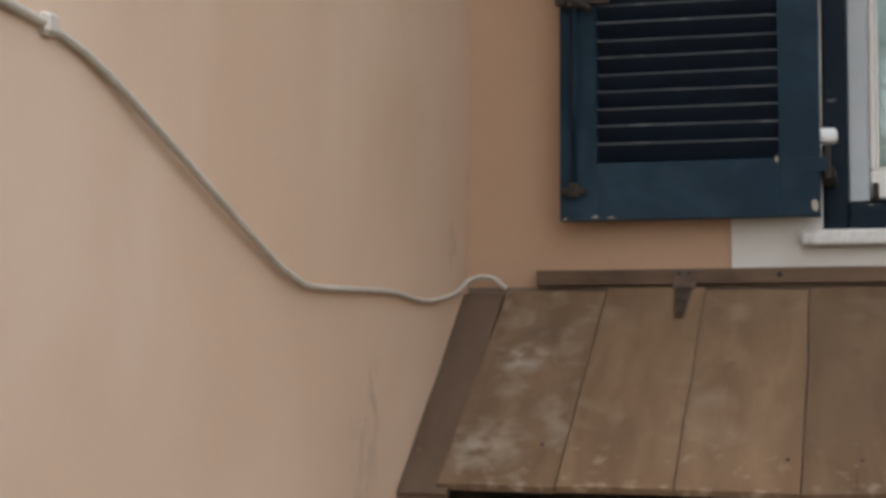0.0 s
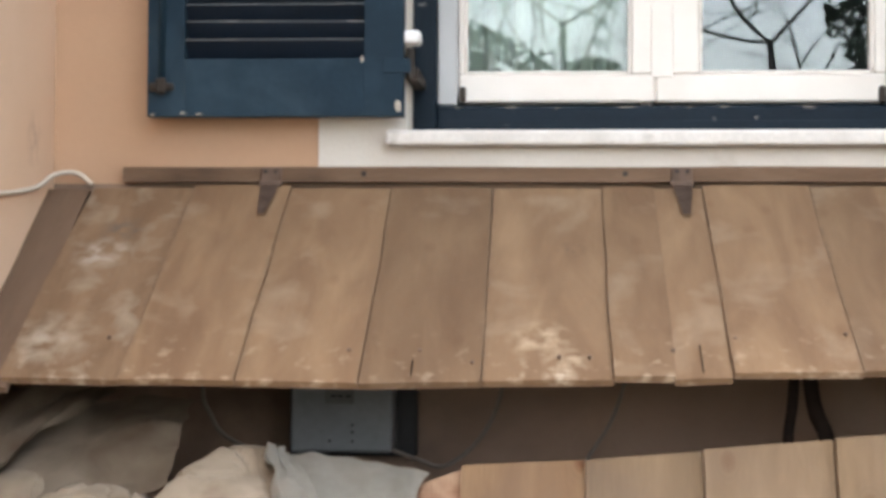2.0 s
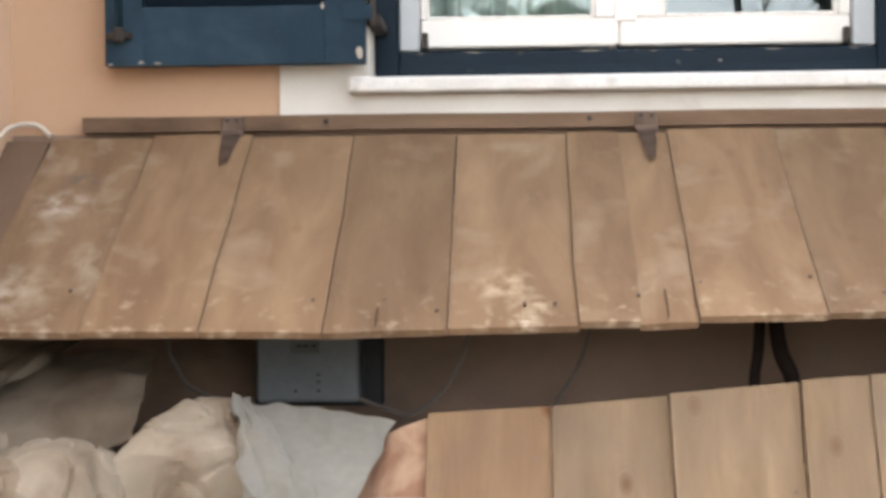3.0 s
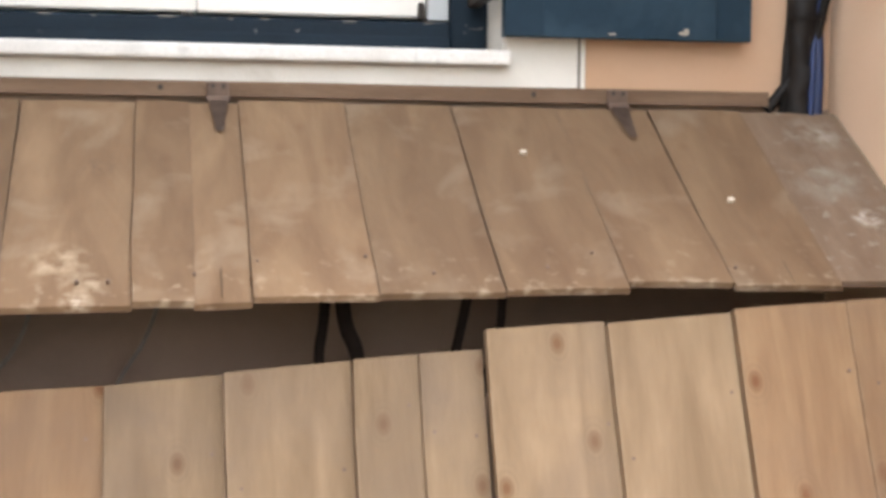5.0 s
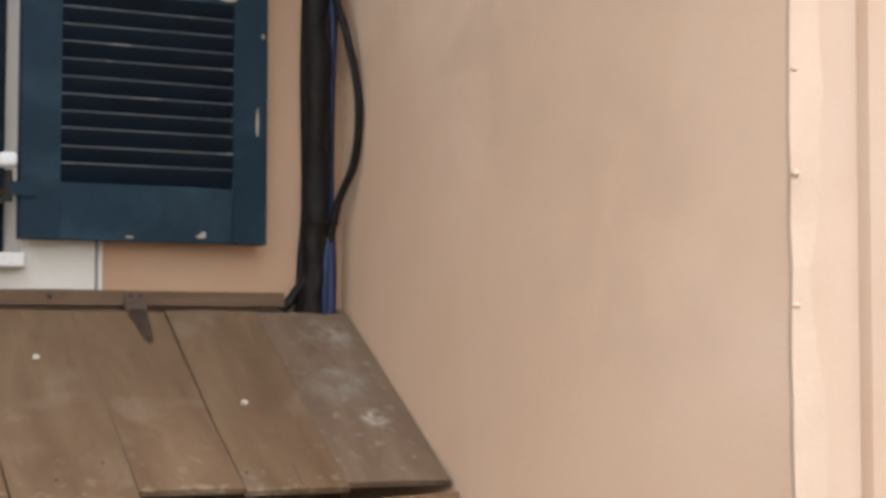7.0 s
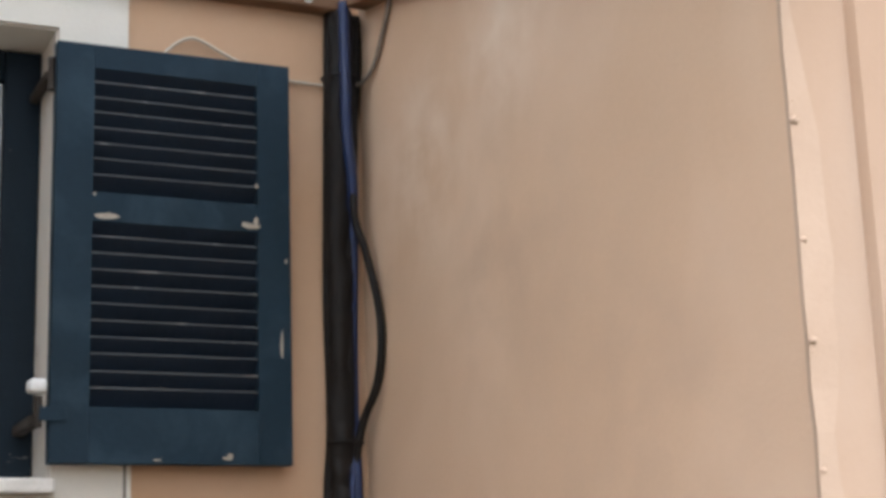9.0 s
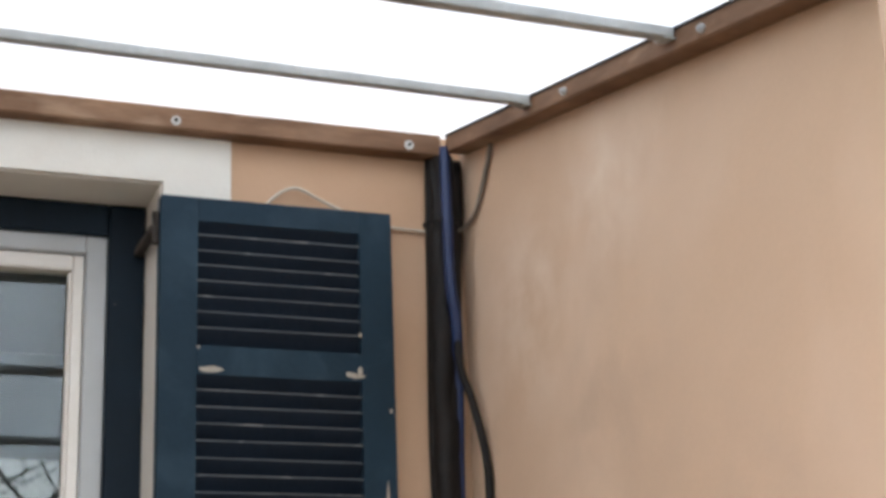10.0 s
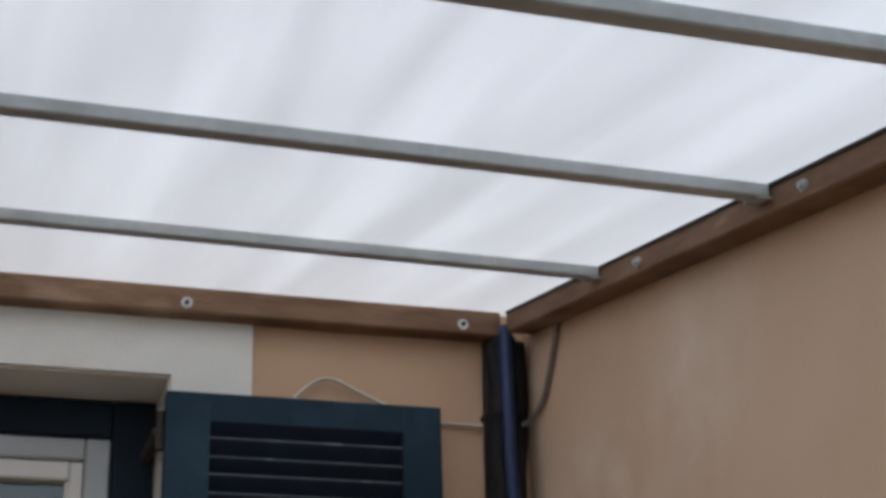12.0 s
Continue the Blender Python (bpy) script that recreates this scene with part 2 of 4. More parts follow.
HOSE = surf("dull_hose", (0.022, 0.015, 0.012), (0.042, 0.030, 0.024), 14, rough=0.85, bump=0.1, fine=80, spec=0.15)
BLUE_CABLE = surf("blue_cable", (0.0121, 0.0250, 0.0800), (0.0193, 0.0375, 0.1100), 20, rough=0.45, bump=0.05, fine=100)
CREAM_CABLE = surf("cream_cable", (0.50, 0.43, 0.34), (0.60, 0.53, 0.44), 20, rough=0.55, bump=0.05, fine=100)
GREY_CABLE = surf("grey_cable", (0.17, 0.14, 0.115), (0.24, 0.20, 0.17), 20, rough=0.55, bump=0.05, fine=100)
GALV = surf("galvanised_steel", (0.38, 0.39, 0.385), (0.52, 0.53, 0.525), 9, rough=0.55, bump=0.1, fine=90, metal=0.15, stain=(0.32, 0.32, 0.31),
            stain_scale=14, stain_cut=(0.58, 0.78))
STEEL = surf("screw_steel", (0.4650, 0.4500, 0.4200), (0.5850, 0.5700, 0.5400), 40, rough=0.4, bump=0.1, fine=150, metal=0.6)
GREY_BOX = surf("grey_plastic", (0.165, 0.18, 0.19), (0.215, 0.23, 0.24), 8, rough=0.55, bump=0.06, fine=80)
DARK_BOX = surf("dark_plastic", (0.02, 0.02, 0.022), (0.035, 0.035, 0.038), 8, rough=0.6, bump=0.1, fine=80)
WHITE_PLASTIC = surf("white_plastic", (0.74, 0.74, 0.73), (0.82, 0.82, 0.81), 10, rough=0.4, bump=0.05, fine=80)
SACK = surf("crumpled_paper", (0.1980, 0.1568, 0.1092), (0.2930, 0.2396, 0.1806), 5, rough=0.85, bump=0.2, fine=60, stain=(0.120, 0.082, 0.052), stain_scale=9,
            stain_cut=(0.46, 0.74), grain_mix=0.15)
SHEET = surf("grey_sheeting", (0.2678, 0.2497, 0.2139), (0.3415, 0.3219, 0.2831), 5, rough=0.6, bump=0.2, fine=60, stain=(0.34, 0.30, 0.25), stain_scale=8,
             stain_cut=(0.58, 0.78))
LABEL = surf("dark_label", (0.10, 0.11, 0.11), (0.14, 0.15, 0.15), 20, rough=0.6, bump=0.05, fine=80)
MORTAR = surf("broken_plaster", (0.4000, 0.3200, 0.2560), (0.5600, 0.5040, 0.4480), 14, rough=0.95, bump=0.4, fine=80, coarse_bump=0.15)
DULL_PIPE = surf("dull_pipe", (0.085, 0.075, 0.068), (0.14, 0.125, 0.115), 14, rough=0.7, bump=0.1, fine=80)
EARTH = surf("garden_ground", (0.09, 0.08, 0.06), (0.20, 0.17, 0.13), 3, rough=0.95, bump=0.6, fine=40, stain=(0.05, 0.08, 0.03), stain_scale=0.8,
             stain_cut=(0.5, 0.65))
BARK = surf("bark", (0.075, 0.066, 0.056), (0.13, 0.115, 0.098), 10, stretch=(3, 3, 0.6), rough=0.9, bump=0.6, fine=40)
LEAF = surf("evergreen_leaf", (0.025, 0.05, 0.02), (0.06, 0.10, 0.04), 3, rough=0.6, bump=0.2, fine=30)
ROOM = surf("room_dimness_paint", (0.10, 0.11, 0.12), (0.13, 0.14, 0.15), 3, rough=0.9, bump=0.1, fine=60)
CURTAIN = surf("pale_curtain", (0.72, 0.80, 0.73), (0.82, 0.88, 0.82), 4, stretch=(6, 6, 0.5), rough=0.9, bump=0.2, fine=80)


def glass_pane():
    m = bpy.data.materials.new("window_glass")
    m.use_nodes = True
    t = m.node_tree
    t.nodes.clear()
    out, mx = t.nodes.new("ShaderNodeOutputMaterial"), t.nodes.new("ShaderNodeMixShader")
    clear, gloss = t.nodes.new("ShaderNodeBsdfTransparent"), t.nodes.new("ShaderNodeBsdfGlossy")
    clear.inputs[0].default_value = (0.93, 0.975, 0.955, 1)
    gloss.inputs["Roughness"].default_value = 0.012
    gloss.inputs[0].default_value = (0.95, 0.98, 1.0, 1)
    mx.inputs[0].default_value = 0.060
    t.links.new(clear.outputs[0], mx.inputs[1])
    t.links.new(gloss.outputs[0], mx.inputs[2])
    t.links.new(mx.outputs[0], out.inputs[0])
    return m


def roof_sheet():
    """Milky polycarbonate: part of the light passes straight on, part is scattered; streaks of dirt run down the slope."""
    m = bpy.data.materials.new("milky_polycarbonate")
    m.use_nodes = True
    t = m.node_tree
    t.nodes.clear()
    node, link = t.nodes.new, t.links.new
    out, m1, m2 = node("ShaderNodeOutputMaterial"), node("ShaderNodeMixShader"), node("ShaderNodeMixShader")
    clear, trans, diff = node("ShaderNodeBsdfTransparent"), node("ShaderNodeBsdfTranslucent"), node("ShaderNodeBsdfDiffuse")
    co, mp, nz, rg = node("ShaderNodeTexCoord"), node("ShaderNodeMapping"), node("ShaderNodeTexNoise"), node("ShaderNodeMapRange")
    mp.inputs["Scale"].default_value = (3.4, 0.30, 1)
    mp.inputs["Rotation"].default_value = (0, 0, radians(8))
    nz.inputs["Scale"].default_value, nz.inputs["Detail"].default_value, nz.inputs["Distortion"].default_value = 3.0, 8.0, 0.35
    rg.inputs["From Min"].default_value, rg.inputs["From Max"].default_value = 0.35, 0.75
    mixc = node("ShaderNodeMix")
    mixc.data_type = "RGBA"
    mixc.inputs[6].default_value, mixc.inputs[7].default_value = (0.918, 0.955, 0.965, 1), (0.775, 0.80, 0.805, 1)
    link(co.outputs["Object"], mp.inputs[0])
    link(mp.outputs[0], nz.inputs["Vector"])
    link(nz.outputs["Fac"], rg.inputs["Value"])
    link(rg.outputs["Result"], mixc.inputs[0])
    for s in (clear, trans):
        link(mixc.outputs[2], s.inputs[0])
    diff.inputs[0].default_value = (0.8, 0.8, 0.8, 1)
    m1.inputs[0].default_value, m2.inputs[0].default_value = 0.45, 0.12
    link(clear.outputs[0], m1.inputs[1])
    link(trans.outputs[0], m1.inputs[2])
    link(m1.outputs[0], m2.inputs[1])
    link(diff.outputs[0], m2.inputs[2])
    link(m2.outputs[0], out.inputs[0])
    return m


GLASS, ROOF = glass_pane(), roof_sheet()

# ---- building helpers ----


def mesh_of(name, bm, material, smooth=False):
    me = bpy.data.meshes.new(name)
    bm.normal_update()
    bm.to_mesh(me)
    bm.free()
    me.materials.append(material)
    if smooth:
        for p in me.polygons:
            p.use_smooth = True
    return me


def part(name, bm, material, parent=None, label="", smooth=False):
    """One mesh object, under a thing or a part; with no parent a thing of its own."""
    ob = new(name, mesh_of(name, bm, material, smooth))
    if parent is not None:
        ob.parent = parent
    return tagged(ob, label)


def thing(name, label, category, at=(0, 0, 0), group="", kind=""):
    ob = new(name)
    ob.location = at
    ob.empty_display_size = 0.05
    return tagged(ob, label, category, group, kind)


def box(lo, hi, bevel=0.0, bm=None, m=None, seg=1):
    bm = bm or bmesh.new()
    c = [(a + b) / 2 for a, b in zip(lo, hi)]
    s = [b - a for a, b in zip(lo, hi)]
    mm = Matrix.Translation(c) @ Matrix.Diagonal((*s, 1))
    got = bmesh.ops.create_cube(bm, size=1, matrix=(m @ mm) if m else mm)
    if bevel:
        edges = list({e for v in got["verts"] for e in v.link_edges})
        bmesh.ops.bevel(bm, geom=edges, offset=bevel, segments=seg, affect="EDGES", profile=0.5)
    return bm


def cyl(a, b, r, sides=12, bm=None, r2=None):
    bm = bm or bmesh.new()
    a, b = Vector(a), Vector(b)
    d = b - a
    mm = Matrix.Translation((a + b) / 2) @ d.to_track_quat("Z", "Y").to_matrix().to_4x4()
    bmesh.ops.create_cone(bm, cap_ends=True, segments=sides, radius1=r, radius2=r if r2 is None else r2, depth=d.length, matrix=mm)
    return bm


def smooth_path(points, steps=8):
    """A Catmull-Rom line through points."""
    p = [Vector(q) for q in points]
    p = [2 * p[0] - p[1]] + p + [2 * p[-1] - p[-2]]
    line = []
    for i in range(1, len(p) - 2):
        for k in range(steps):
            t = k / steps
            a, b, c, d = p[i - 1], p[i], p[i + 1], p[i + 2]
            line.append(0.5 * (2 * b + (c - a) * t + (2 * a - 5 * b + 4 * c - d) * t * t + (3 * b - a - 3 * c + d) * t ** 3))
    return line + [p[-2]]


def tube(points, r, steps=8, sides=8, bm=None, taper=1.0, flat=1.0):
    line = smooth_path(points, steps)
    bm = bm or bmesh.new()
    rings = []
    up = Vector((0.31, 0.17, 0.93)).normalized()
    for i, c in enumerate(line):
        d = (line[min(i + 1, len(line) - 1)] - line[max(i - 1, 0)]).normalized()
        s = d.cross(up).normalized()
        n = s.cross(d).normalized()
        rr = r * (1 + (taper - 1) * i / (len(line) - 1))
        rings.append([bm.verts.new(c + rr * (math.cos(a) * s + flat * math.sin(a) * n)) for a in (2 * math.pi * k / sides for k in range(sides))])
    for a, b in zip(rings, rings[1:]):
        for k in range(sides):
            bm.faces.new((a[k], a[(k + 1) % sides], b[(k + 1) % sides], b[k]))
    bm.faces.new(rings[0][::-1])
    bm.faces.new(rings[-1])
    return bm

# ---- the setting ----
bm = bmesh.new()
bmesh.ops.create_grid(bm, x_segments=40, y_segments=40, size=400)
tagged(part("ground", bm, EARTH), "bare trodden garden earth with patches of moss", "ground", kind="structure")

WIN_L, WIN_R, WIN_B, WIN_T = 0.649, 1.672, 1.618, 2.503
bm = bmesh.new()
for lo, hi in (((-0.3, 0, 0), (WIN_L, 0.3, 4.6)), ((WIN_R, 0, 0), (3.6, 0.3, 4.6)), ((WIN_L, 0, 0), (WIN_R, 0.3, WIN_B)), ((WIN_L, 0, WIN_T), (WIN_R, 0.3, 4.6))):
    box(lo, hi, bm=bm)
bmesh.ops.remove_doubles(bm, verts=bm.verts, dist=0.0005)
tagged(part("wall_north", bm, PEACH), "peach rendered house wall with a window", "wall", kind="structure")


# shade under the cover painted as a browner sheet, blots darken its left
tagged(part("wall_base", box((0.001, -0.004, 0.0), (2.304, 0.001, 1.533)), surf("shaded_plaster", (0.265, 0.178, 0.126), (0.345, 0.240, 0.176), 3, rough=0.95, bump=0.2, fine=80,
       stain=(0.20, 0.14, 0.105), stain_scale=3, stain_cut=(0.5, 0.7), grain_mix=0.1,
       spots=(((0.1, -0.004, 1.15), 0.5, (0.075, 0.045, 0.03)), ((0.30, -0.004, 1.25), 0.38, (0.08, 0.05, 0.034))))), "brown plaster under the plank cover, the cover's shade painted in", "wall", kind="structure")


def rough_wall(name, x0, x1, y0, y1, z1, label, face, slope=0.0):
    """A rendered wing wall whose visible side and end are not quite flat; its top may slope."""
    bm = bmesh.new()
    ny, nz = 26, 44
    rows = []
    for j in range(nz + 1):
        row = []
        for i in range(ny + 1):
            y = y1 + (y0 - y1) * i / ny
            z = (z1 + slope * y) * j / nz
            dx = 0.006 * noise.noise((y * 1.7, z * 1.5, face)) + 0.0025 * noise.noise((y * 6, z * 6, face))
            near_back = max(0.0, min(1.0, -y / 0.25))
            dy = 0.0
            if i == ny:
                dy = 0.006 * noise.noise((z * 3.1, 2.0, face)) + 0.004 * noise.noise((z * 14, 5.0, face))
            row.append(bm.verts.new((face + dx * near_back, y + dy, z)))
        rows.append(row)
    for a, b in zip(rows, rows[1:]):
        for i in range(ny):
            q = (a[i], a[i + 1], b[i + 1], b[i])
            bm.faces.new(q if face < 1 else q[::-1])
    other = x0 if abs(face - x1) < 1e-6 else x1
    # the rounded end, from the visible corner round to the far side
    turn = []
    r = 0.055 if face > 1 else 0.01
    for j, row in enumerate(rows):
        c = row[-1].co
        z = c.z
        sgn = 1 if other > face else -1
        ring = [row[-1], bm.verts.new((face + sgn * 0.05, c.y * 0.3 + y0 * 0.7 - 0.002, z)), bm.verts.new((other - sgn * r, y0, z))]
        for k in range(1, 7):
            a = math.pi / 2 * k / 6
            ring.append(bm.verts.new((other - sgn * r + sgn * r * math.sin(a), y0 + r - r * math.cos(a), z)))
        ring.append(bm.verts.new((other, y1, (z1 + slope * y1) * j / nz)))
        turn.append(ring)
    for a, b in zip(turn, turn[1:]):
        for i in range(len(a) - 1):
            bm.faces.new((a[i], a[i + 1], b[i + 1], b[i]))
    end_faces = len(bm.faces) - (len(turn[0]) - 1) * (len(turn) - 1)
    bm.faces.new([row[i] for row in rows[-1:] for i in range(ny + 1)] + turn[-1][1:])
    bmesh.ops.recalc_face_normals(bm, faces=bm.faces)
    if face < 1:
        # the wing wall is not square to the house
        for v in bm.verts:
            v.co.x -= SPLAY * v.co.y
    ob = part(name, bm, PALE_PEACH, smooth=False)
    if face > 1:
        ob.data.materials.append(END_DARKENED)
    for p in ob.data.polygons:
        if face > 1 and p.index >= end_faces:
            p.material_index = 1
        p.use_smooth = abs(p.normal.z) < 0.5
    ob.data.set_sharp_from_angle(angle=radians(35))
    return tagged(ob, label, "wall", kind="structure")


RIGHT, END_Y, SPLAY = 2.303, -1.425, 0.045
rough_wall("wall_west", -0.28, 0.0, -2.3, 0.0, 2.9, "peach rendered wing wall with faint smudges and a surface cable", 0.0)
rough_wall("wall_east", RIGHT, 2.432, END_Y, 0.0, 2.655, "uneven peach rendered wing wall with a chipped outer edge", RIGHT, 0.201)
tagged(part("wall_beyond", box((2.444, -1.385, 0), (3.9, -1.1, 2.34), 0.012), END_DARKENED), "peach rendered wall beyond the wing wall", "wall", kind="structure")

# pale filler smeared along the outer edge, a millimetre or two proud, with crumbs of mortar on the arris


def end_corner(z):
    y = END_Y
    dx = 0.006 * noise.noise((y * 1.7, z * 1.5, RIGHT)) + 0.0025 * noise.noise((y * 6, z * 6, RIGHT))
    dy = 0.006 * noise.noise((z * 3.1, 2.0, RIGHT)) + 0.004 * noise.noise((z * 14, 5.0, RIGHT))
    return Vector((RIGHT + dx, y + dy, z))


bm = bmesh.new()
rings = []
for k in range(10, 41):
    z = (2.655 + 0.201 * END_Y) * k / 44
    c = end_corner(z)
    w = 0.040 + 0.022 * noise.noise((z * 4.2, 1.0, 3.0)) + 0.008 * noise.noise((z * 17, 1.0, 3.0))
    if k > 36:
        w *= (41 - k) / 5
    w = max(0.006, min(0.046, w))
    far = Vector((RIGHT + 0.05, c.y * 0.3 + END_Y * 0.7 - 0.002, z))
    f = w / 0.05
    rings.append([bm.verts.new(p) for p in (c + Vector((-0.0012, 0.006, 0)), c + Vector((-0.0016, -0.0016, 0)), c.lerp(far, f) + Vector((0, -0.0018, 0)), c.lerp(far, f) + Vector((0.002, 0.004, 0)))])
for p, q in zip(rings, rings[1:]):
    for j in range(3):
        bm.faces.new((p[j], p[j + 1], q[j + 1], q[j]))
bmesh.ops.recalc_face_normals(bm, faces=bm.faces)
FILLER = surf("pale_filler", (0.45, 0.322, 0.235), (0.50, 0.368, 0.275), 8, rough=0.9, bump=0.15, fine=120, spec=0.2, grain_mix=0.05)
edge = tagged(part("edge_filler", bm, FILLER), "pale filler smeared along the wall's outer edge", "filler", kind="structure")
for z, r in ((2.12, 0.006), (1.954, 0.009), (1.800, 0.007), (1.673, 0.008), (1.516, 0.006), (1.66, 0.004), (1.98, 0.004)):
    bm = bmesh.new()
    bmesh.ops.create_icosphere(bm, subdivisions=2, radius=r)
    for v in bm.verts:
        v.co *= 1 + 0.5 * noise.noise(v.co * 180 + Vector((z, 0, 0)))
        v.co *= 0.7
    bmesh.ops.translate(bm, verts=bm.verts, vec=end_corner(z) + Vector((0.004, -0.001, 0)))
    part("mortar_crumb", bm, FILLER, edge)

# white surround about the opening, a few millimetres proud of the wall
bm = bmesh.new()
for lo, hi in (((0.494, -0.008, 1.5635), (WIN_L, 0.002, 2.602)), ((WIN_R, -0.008, 1.5635), (1.808, 0.002, 2.602)),
               ((WIN_L, -0.008, 1.5635), (WIN_R, 0.002, 1.598)), ((WIN_L, -0.008, WIN_T), (WIN_R, 0.002, 2.602))):
    box(lo, hi, bm=bm)
tagged(part("window_surround", bm, WHITE_PLASTER), "off-white smooth plaster band round the window", "trim", kind="structure")
tagged(part("surround_joint", box((1.8085, -0.006, 1.5635), (1.814, 0.001, 2.30)), surf("joint_grey", (0.18, 0.16, 0.14), (0.26, 0.23, 0.20), 20, rough=0.9)),
       "narrow grey joint beside the plaster band", "trim", kind="structure")
tagged(part("surround_bead", box((1.8145, -0.007, 1.5635), (1.823, 0.001, 2.30), 0.001), WHITE_PLASTER), "thin pale bead beside the joint", "trim",
       kind="structure")
# plastered reveal
for lo, hi in (((WIN_L - 0.002, 0.003, 1.62), (WIN_L + 0.004, 0.20, WIN_T)), ((WIN_R - 0.004, 0.003, 1.62), (WIN_R + 0.002, 0.20, WIN_T)),
               ((WIN_L + 0.004, 0.003, WIN_T - 0.004), (WIN_R - 0.004, 0.20, WIN_T + 0.002))):
    tagged(part("reveal_lining", box(lo, hi), WHITE_PLASTER), "off-white plaster lining of the window reveal", "trim", kind="structure")

# closed box added for the unseen room, dimness put into its dark paint
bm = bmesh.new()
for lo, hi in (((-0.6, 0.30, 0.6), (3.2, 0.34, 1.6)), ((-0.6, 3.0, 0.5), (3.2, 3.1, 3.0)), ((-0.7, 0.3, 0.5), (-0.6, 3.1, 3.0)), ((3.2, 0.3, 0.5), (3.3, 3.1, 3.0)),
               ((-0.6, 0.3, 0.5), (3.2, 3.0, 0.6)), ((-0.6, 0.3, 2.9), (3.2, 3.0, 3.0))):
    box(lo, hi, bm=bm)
tagged(part("room_shell", bm, ROOM), "plain unseen room behind the window, its dimness painted on", "room", kind="structure")

# ---- window ----
win = thing("window_1", "white painted casement window in a dark blue frame, closed", "window", (1.15, 0.17, 1.648), kind="structure")


def wpart(name, lo, hi, material, label="", bevel=0.002, parent=None, shift=(1.15, 0.17, 1.64)):
    lo = tuple(a - s for a, s in zip(lo, shift))
    hi = tuple(a - s for a, s in zip(hi, shift))
    return part(name, box(lo, hi, bevel), material, parent or win, label)


for lo, hi in (((0.654, 0.135, 1.629), (0.6995, 0.215, 2.488)), ((1.595, 0.135, 1.629), (1.667, 0.215, 2.488)),
               ((0.700, 0.137, 1.629), (1.5945, 0.215, 1.684)), ((0.700, 0.137, 2.424), (1.5945, 0.215, 2.488))):
    wpart("blue_frame", lo, hi, BLUE_WORN_SHADED, "dark blue painted outer frame, worn, reveal's shade in its colour", 0.003)
wpart("frame_step", (0.7005, 0.131, 1.629), (1.594, 0.1365, 1.655), BLUE_WORN_SHADED, "blue lower step with chipped paint", 0.001)
for lo, hi in (((0.700, 0.150, 1.687), (0.7385, 0.20, 2.4235)), ((1.552, 0.150, 1.687), (1.5945, 0.20, 2.4235)), ((0.739, 0.150, 2.386), (1.5515, 0.20, 2.4235))):
    wpart("window_frame", lo, hi, FRAME_SHADED, "greyish white fixed window frame, darkened for shade", 0.003)


def sash(x0, x1, glass0, glass1):
    s = wpart("sash", (x0, 0.160, 1.693), (x1, 0.205, 1.747), WINDOW_WHITE, "cream white sash", 0.004)
    wpart("sash_stile", (x0, 0.160, 1.7475), (glass0, 0.205, 2.385), WINDOW_WHITE, "", 0.003, s)
    wpart("sash_stile", (glass1, 0.160, 1.7475), (x1, 0.205, 2.385), WINDOW_WHITE, "", 0.003, s)
    wpart("sash_top", (glass0 + 0.0005, 0.160, 2.352), (glass1 - 0.0005, 0.205, 2.385), WINDOW_WHITE, "", 0.003, s)
    for lo, hi in (((glass0, 0.168, 1.7475), (glass0 + 0.007, 0.185, 2.3515)), ((glass1 - 0.007, 0.168, 1.7475), (glass1, 0.185, 2.3515)),
                   ((glass0 + 0.0075, 0.168, 1.7475), (glass1 - 0.0075, 0.185, 1.7545))):
        wpart("glazing_bead", lo, hi, WINDOW_WHITE, "", 0.002, s)
    p = wpart("pane", (glass0 + 0.001, 0.1855, 1.748), (glass1 - 0.001, 0.1885, 2.351), GLASS, "clear glass reflecting bare trees", 0.0, s)
    p.visible_shadow = False


sash(0.7395, 1.1155, 0.750, 1.071)
sash(1.1165, 1.5510, 1.199, 1.528)
wpart("astragal", (1.108, 0.1565, 1.740), (1.150, 0.1597, 2.384), WINDOW_WHITE, "cream rounded cover strip", 0.0015)
for x in (0.7485, 1.541):
    wpart("corner_hinge", (x - 0.006, 0.144, 1.690), (x + 0.006, 0.1595, 1.722), DARK_IRON, "small black corner hinge", 0.002)
for x in (1.093, 1.106):
    wpart("keep", (x - 0.006, 0.148, 1.684), (x + 0.006, 0.1595, 1.692), DARK_IRON, "small dark catch", 0.001)
for x, wide, z in ((0.735, 0.010, 1.6795), (0.83, 0.022, 1.6805), (0.925, 0.008, 1.6790), (1.045, 0.030, 1.6808), (1.175, 0.009, 1.6800),
                   (1.235, 0.016, 1.6808), (1.39, 0.024, 1.6800), (1.545, 0.014, 1.6806), (1.30, 0.007, 1.6600)):
    wpart("paint_chip", (x, 0.1358, z), (x + wide, 0.1372, z + 0.0018), CHIP, "pale chip in the blue paint", 0.0)

# sill
bm = box((0.620, -0.042, 1.600), (1.677, 0.134, 1.628), 0.006, seg=3)
tagged(part("window_sill", bm, SILL), "worn white painted stone window sill", "sill", kind="structure")

# pale curtain inside, behind the first sash
bm = bmesh.new()
cols = []
for k in range(61):
    x = 0.72 + 0.42 * k / 60
    y = 0.262 + 0.016 * math.sin(k * 0.9) + 0.008 * math.sin(k * 2.3)
    cols.append([bm.verts.new((x, y, z)) for z in (1.60, 2.0, 2.46)])
for a, b in zip(cols, cols[1:]):
    for j in range(2):
        bm.faces.new((a[j], b[j], b[j + 1], a[j + 1]))
bmesh.ops.solidify(bm, geom=bm.faces[:], thickness=0.002)
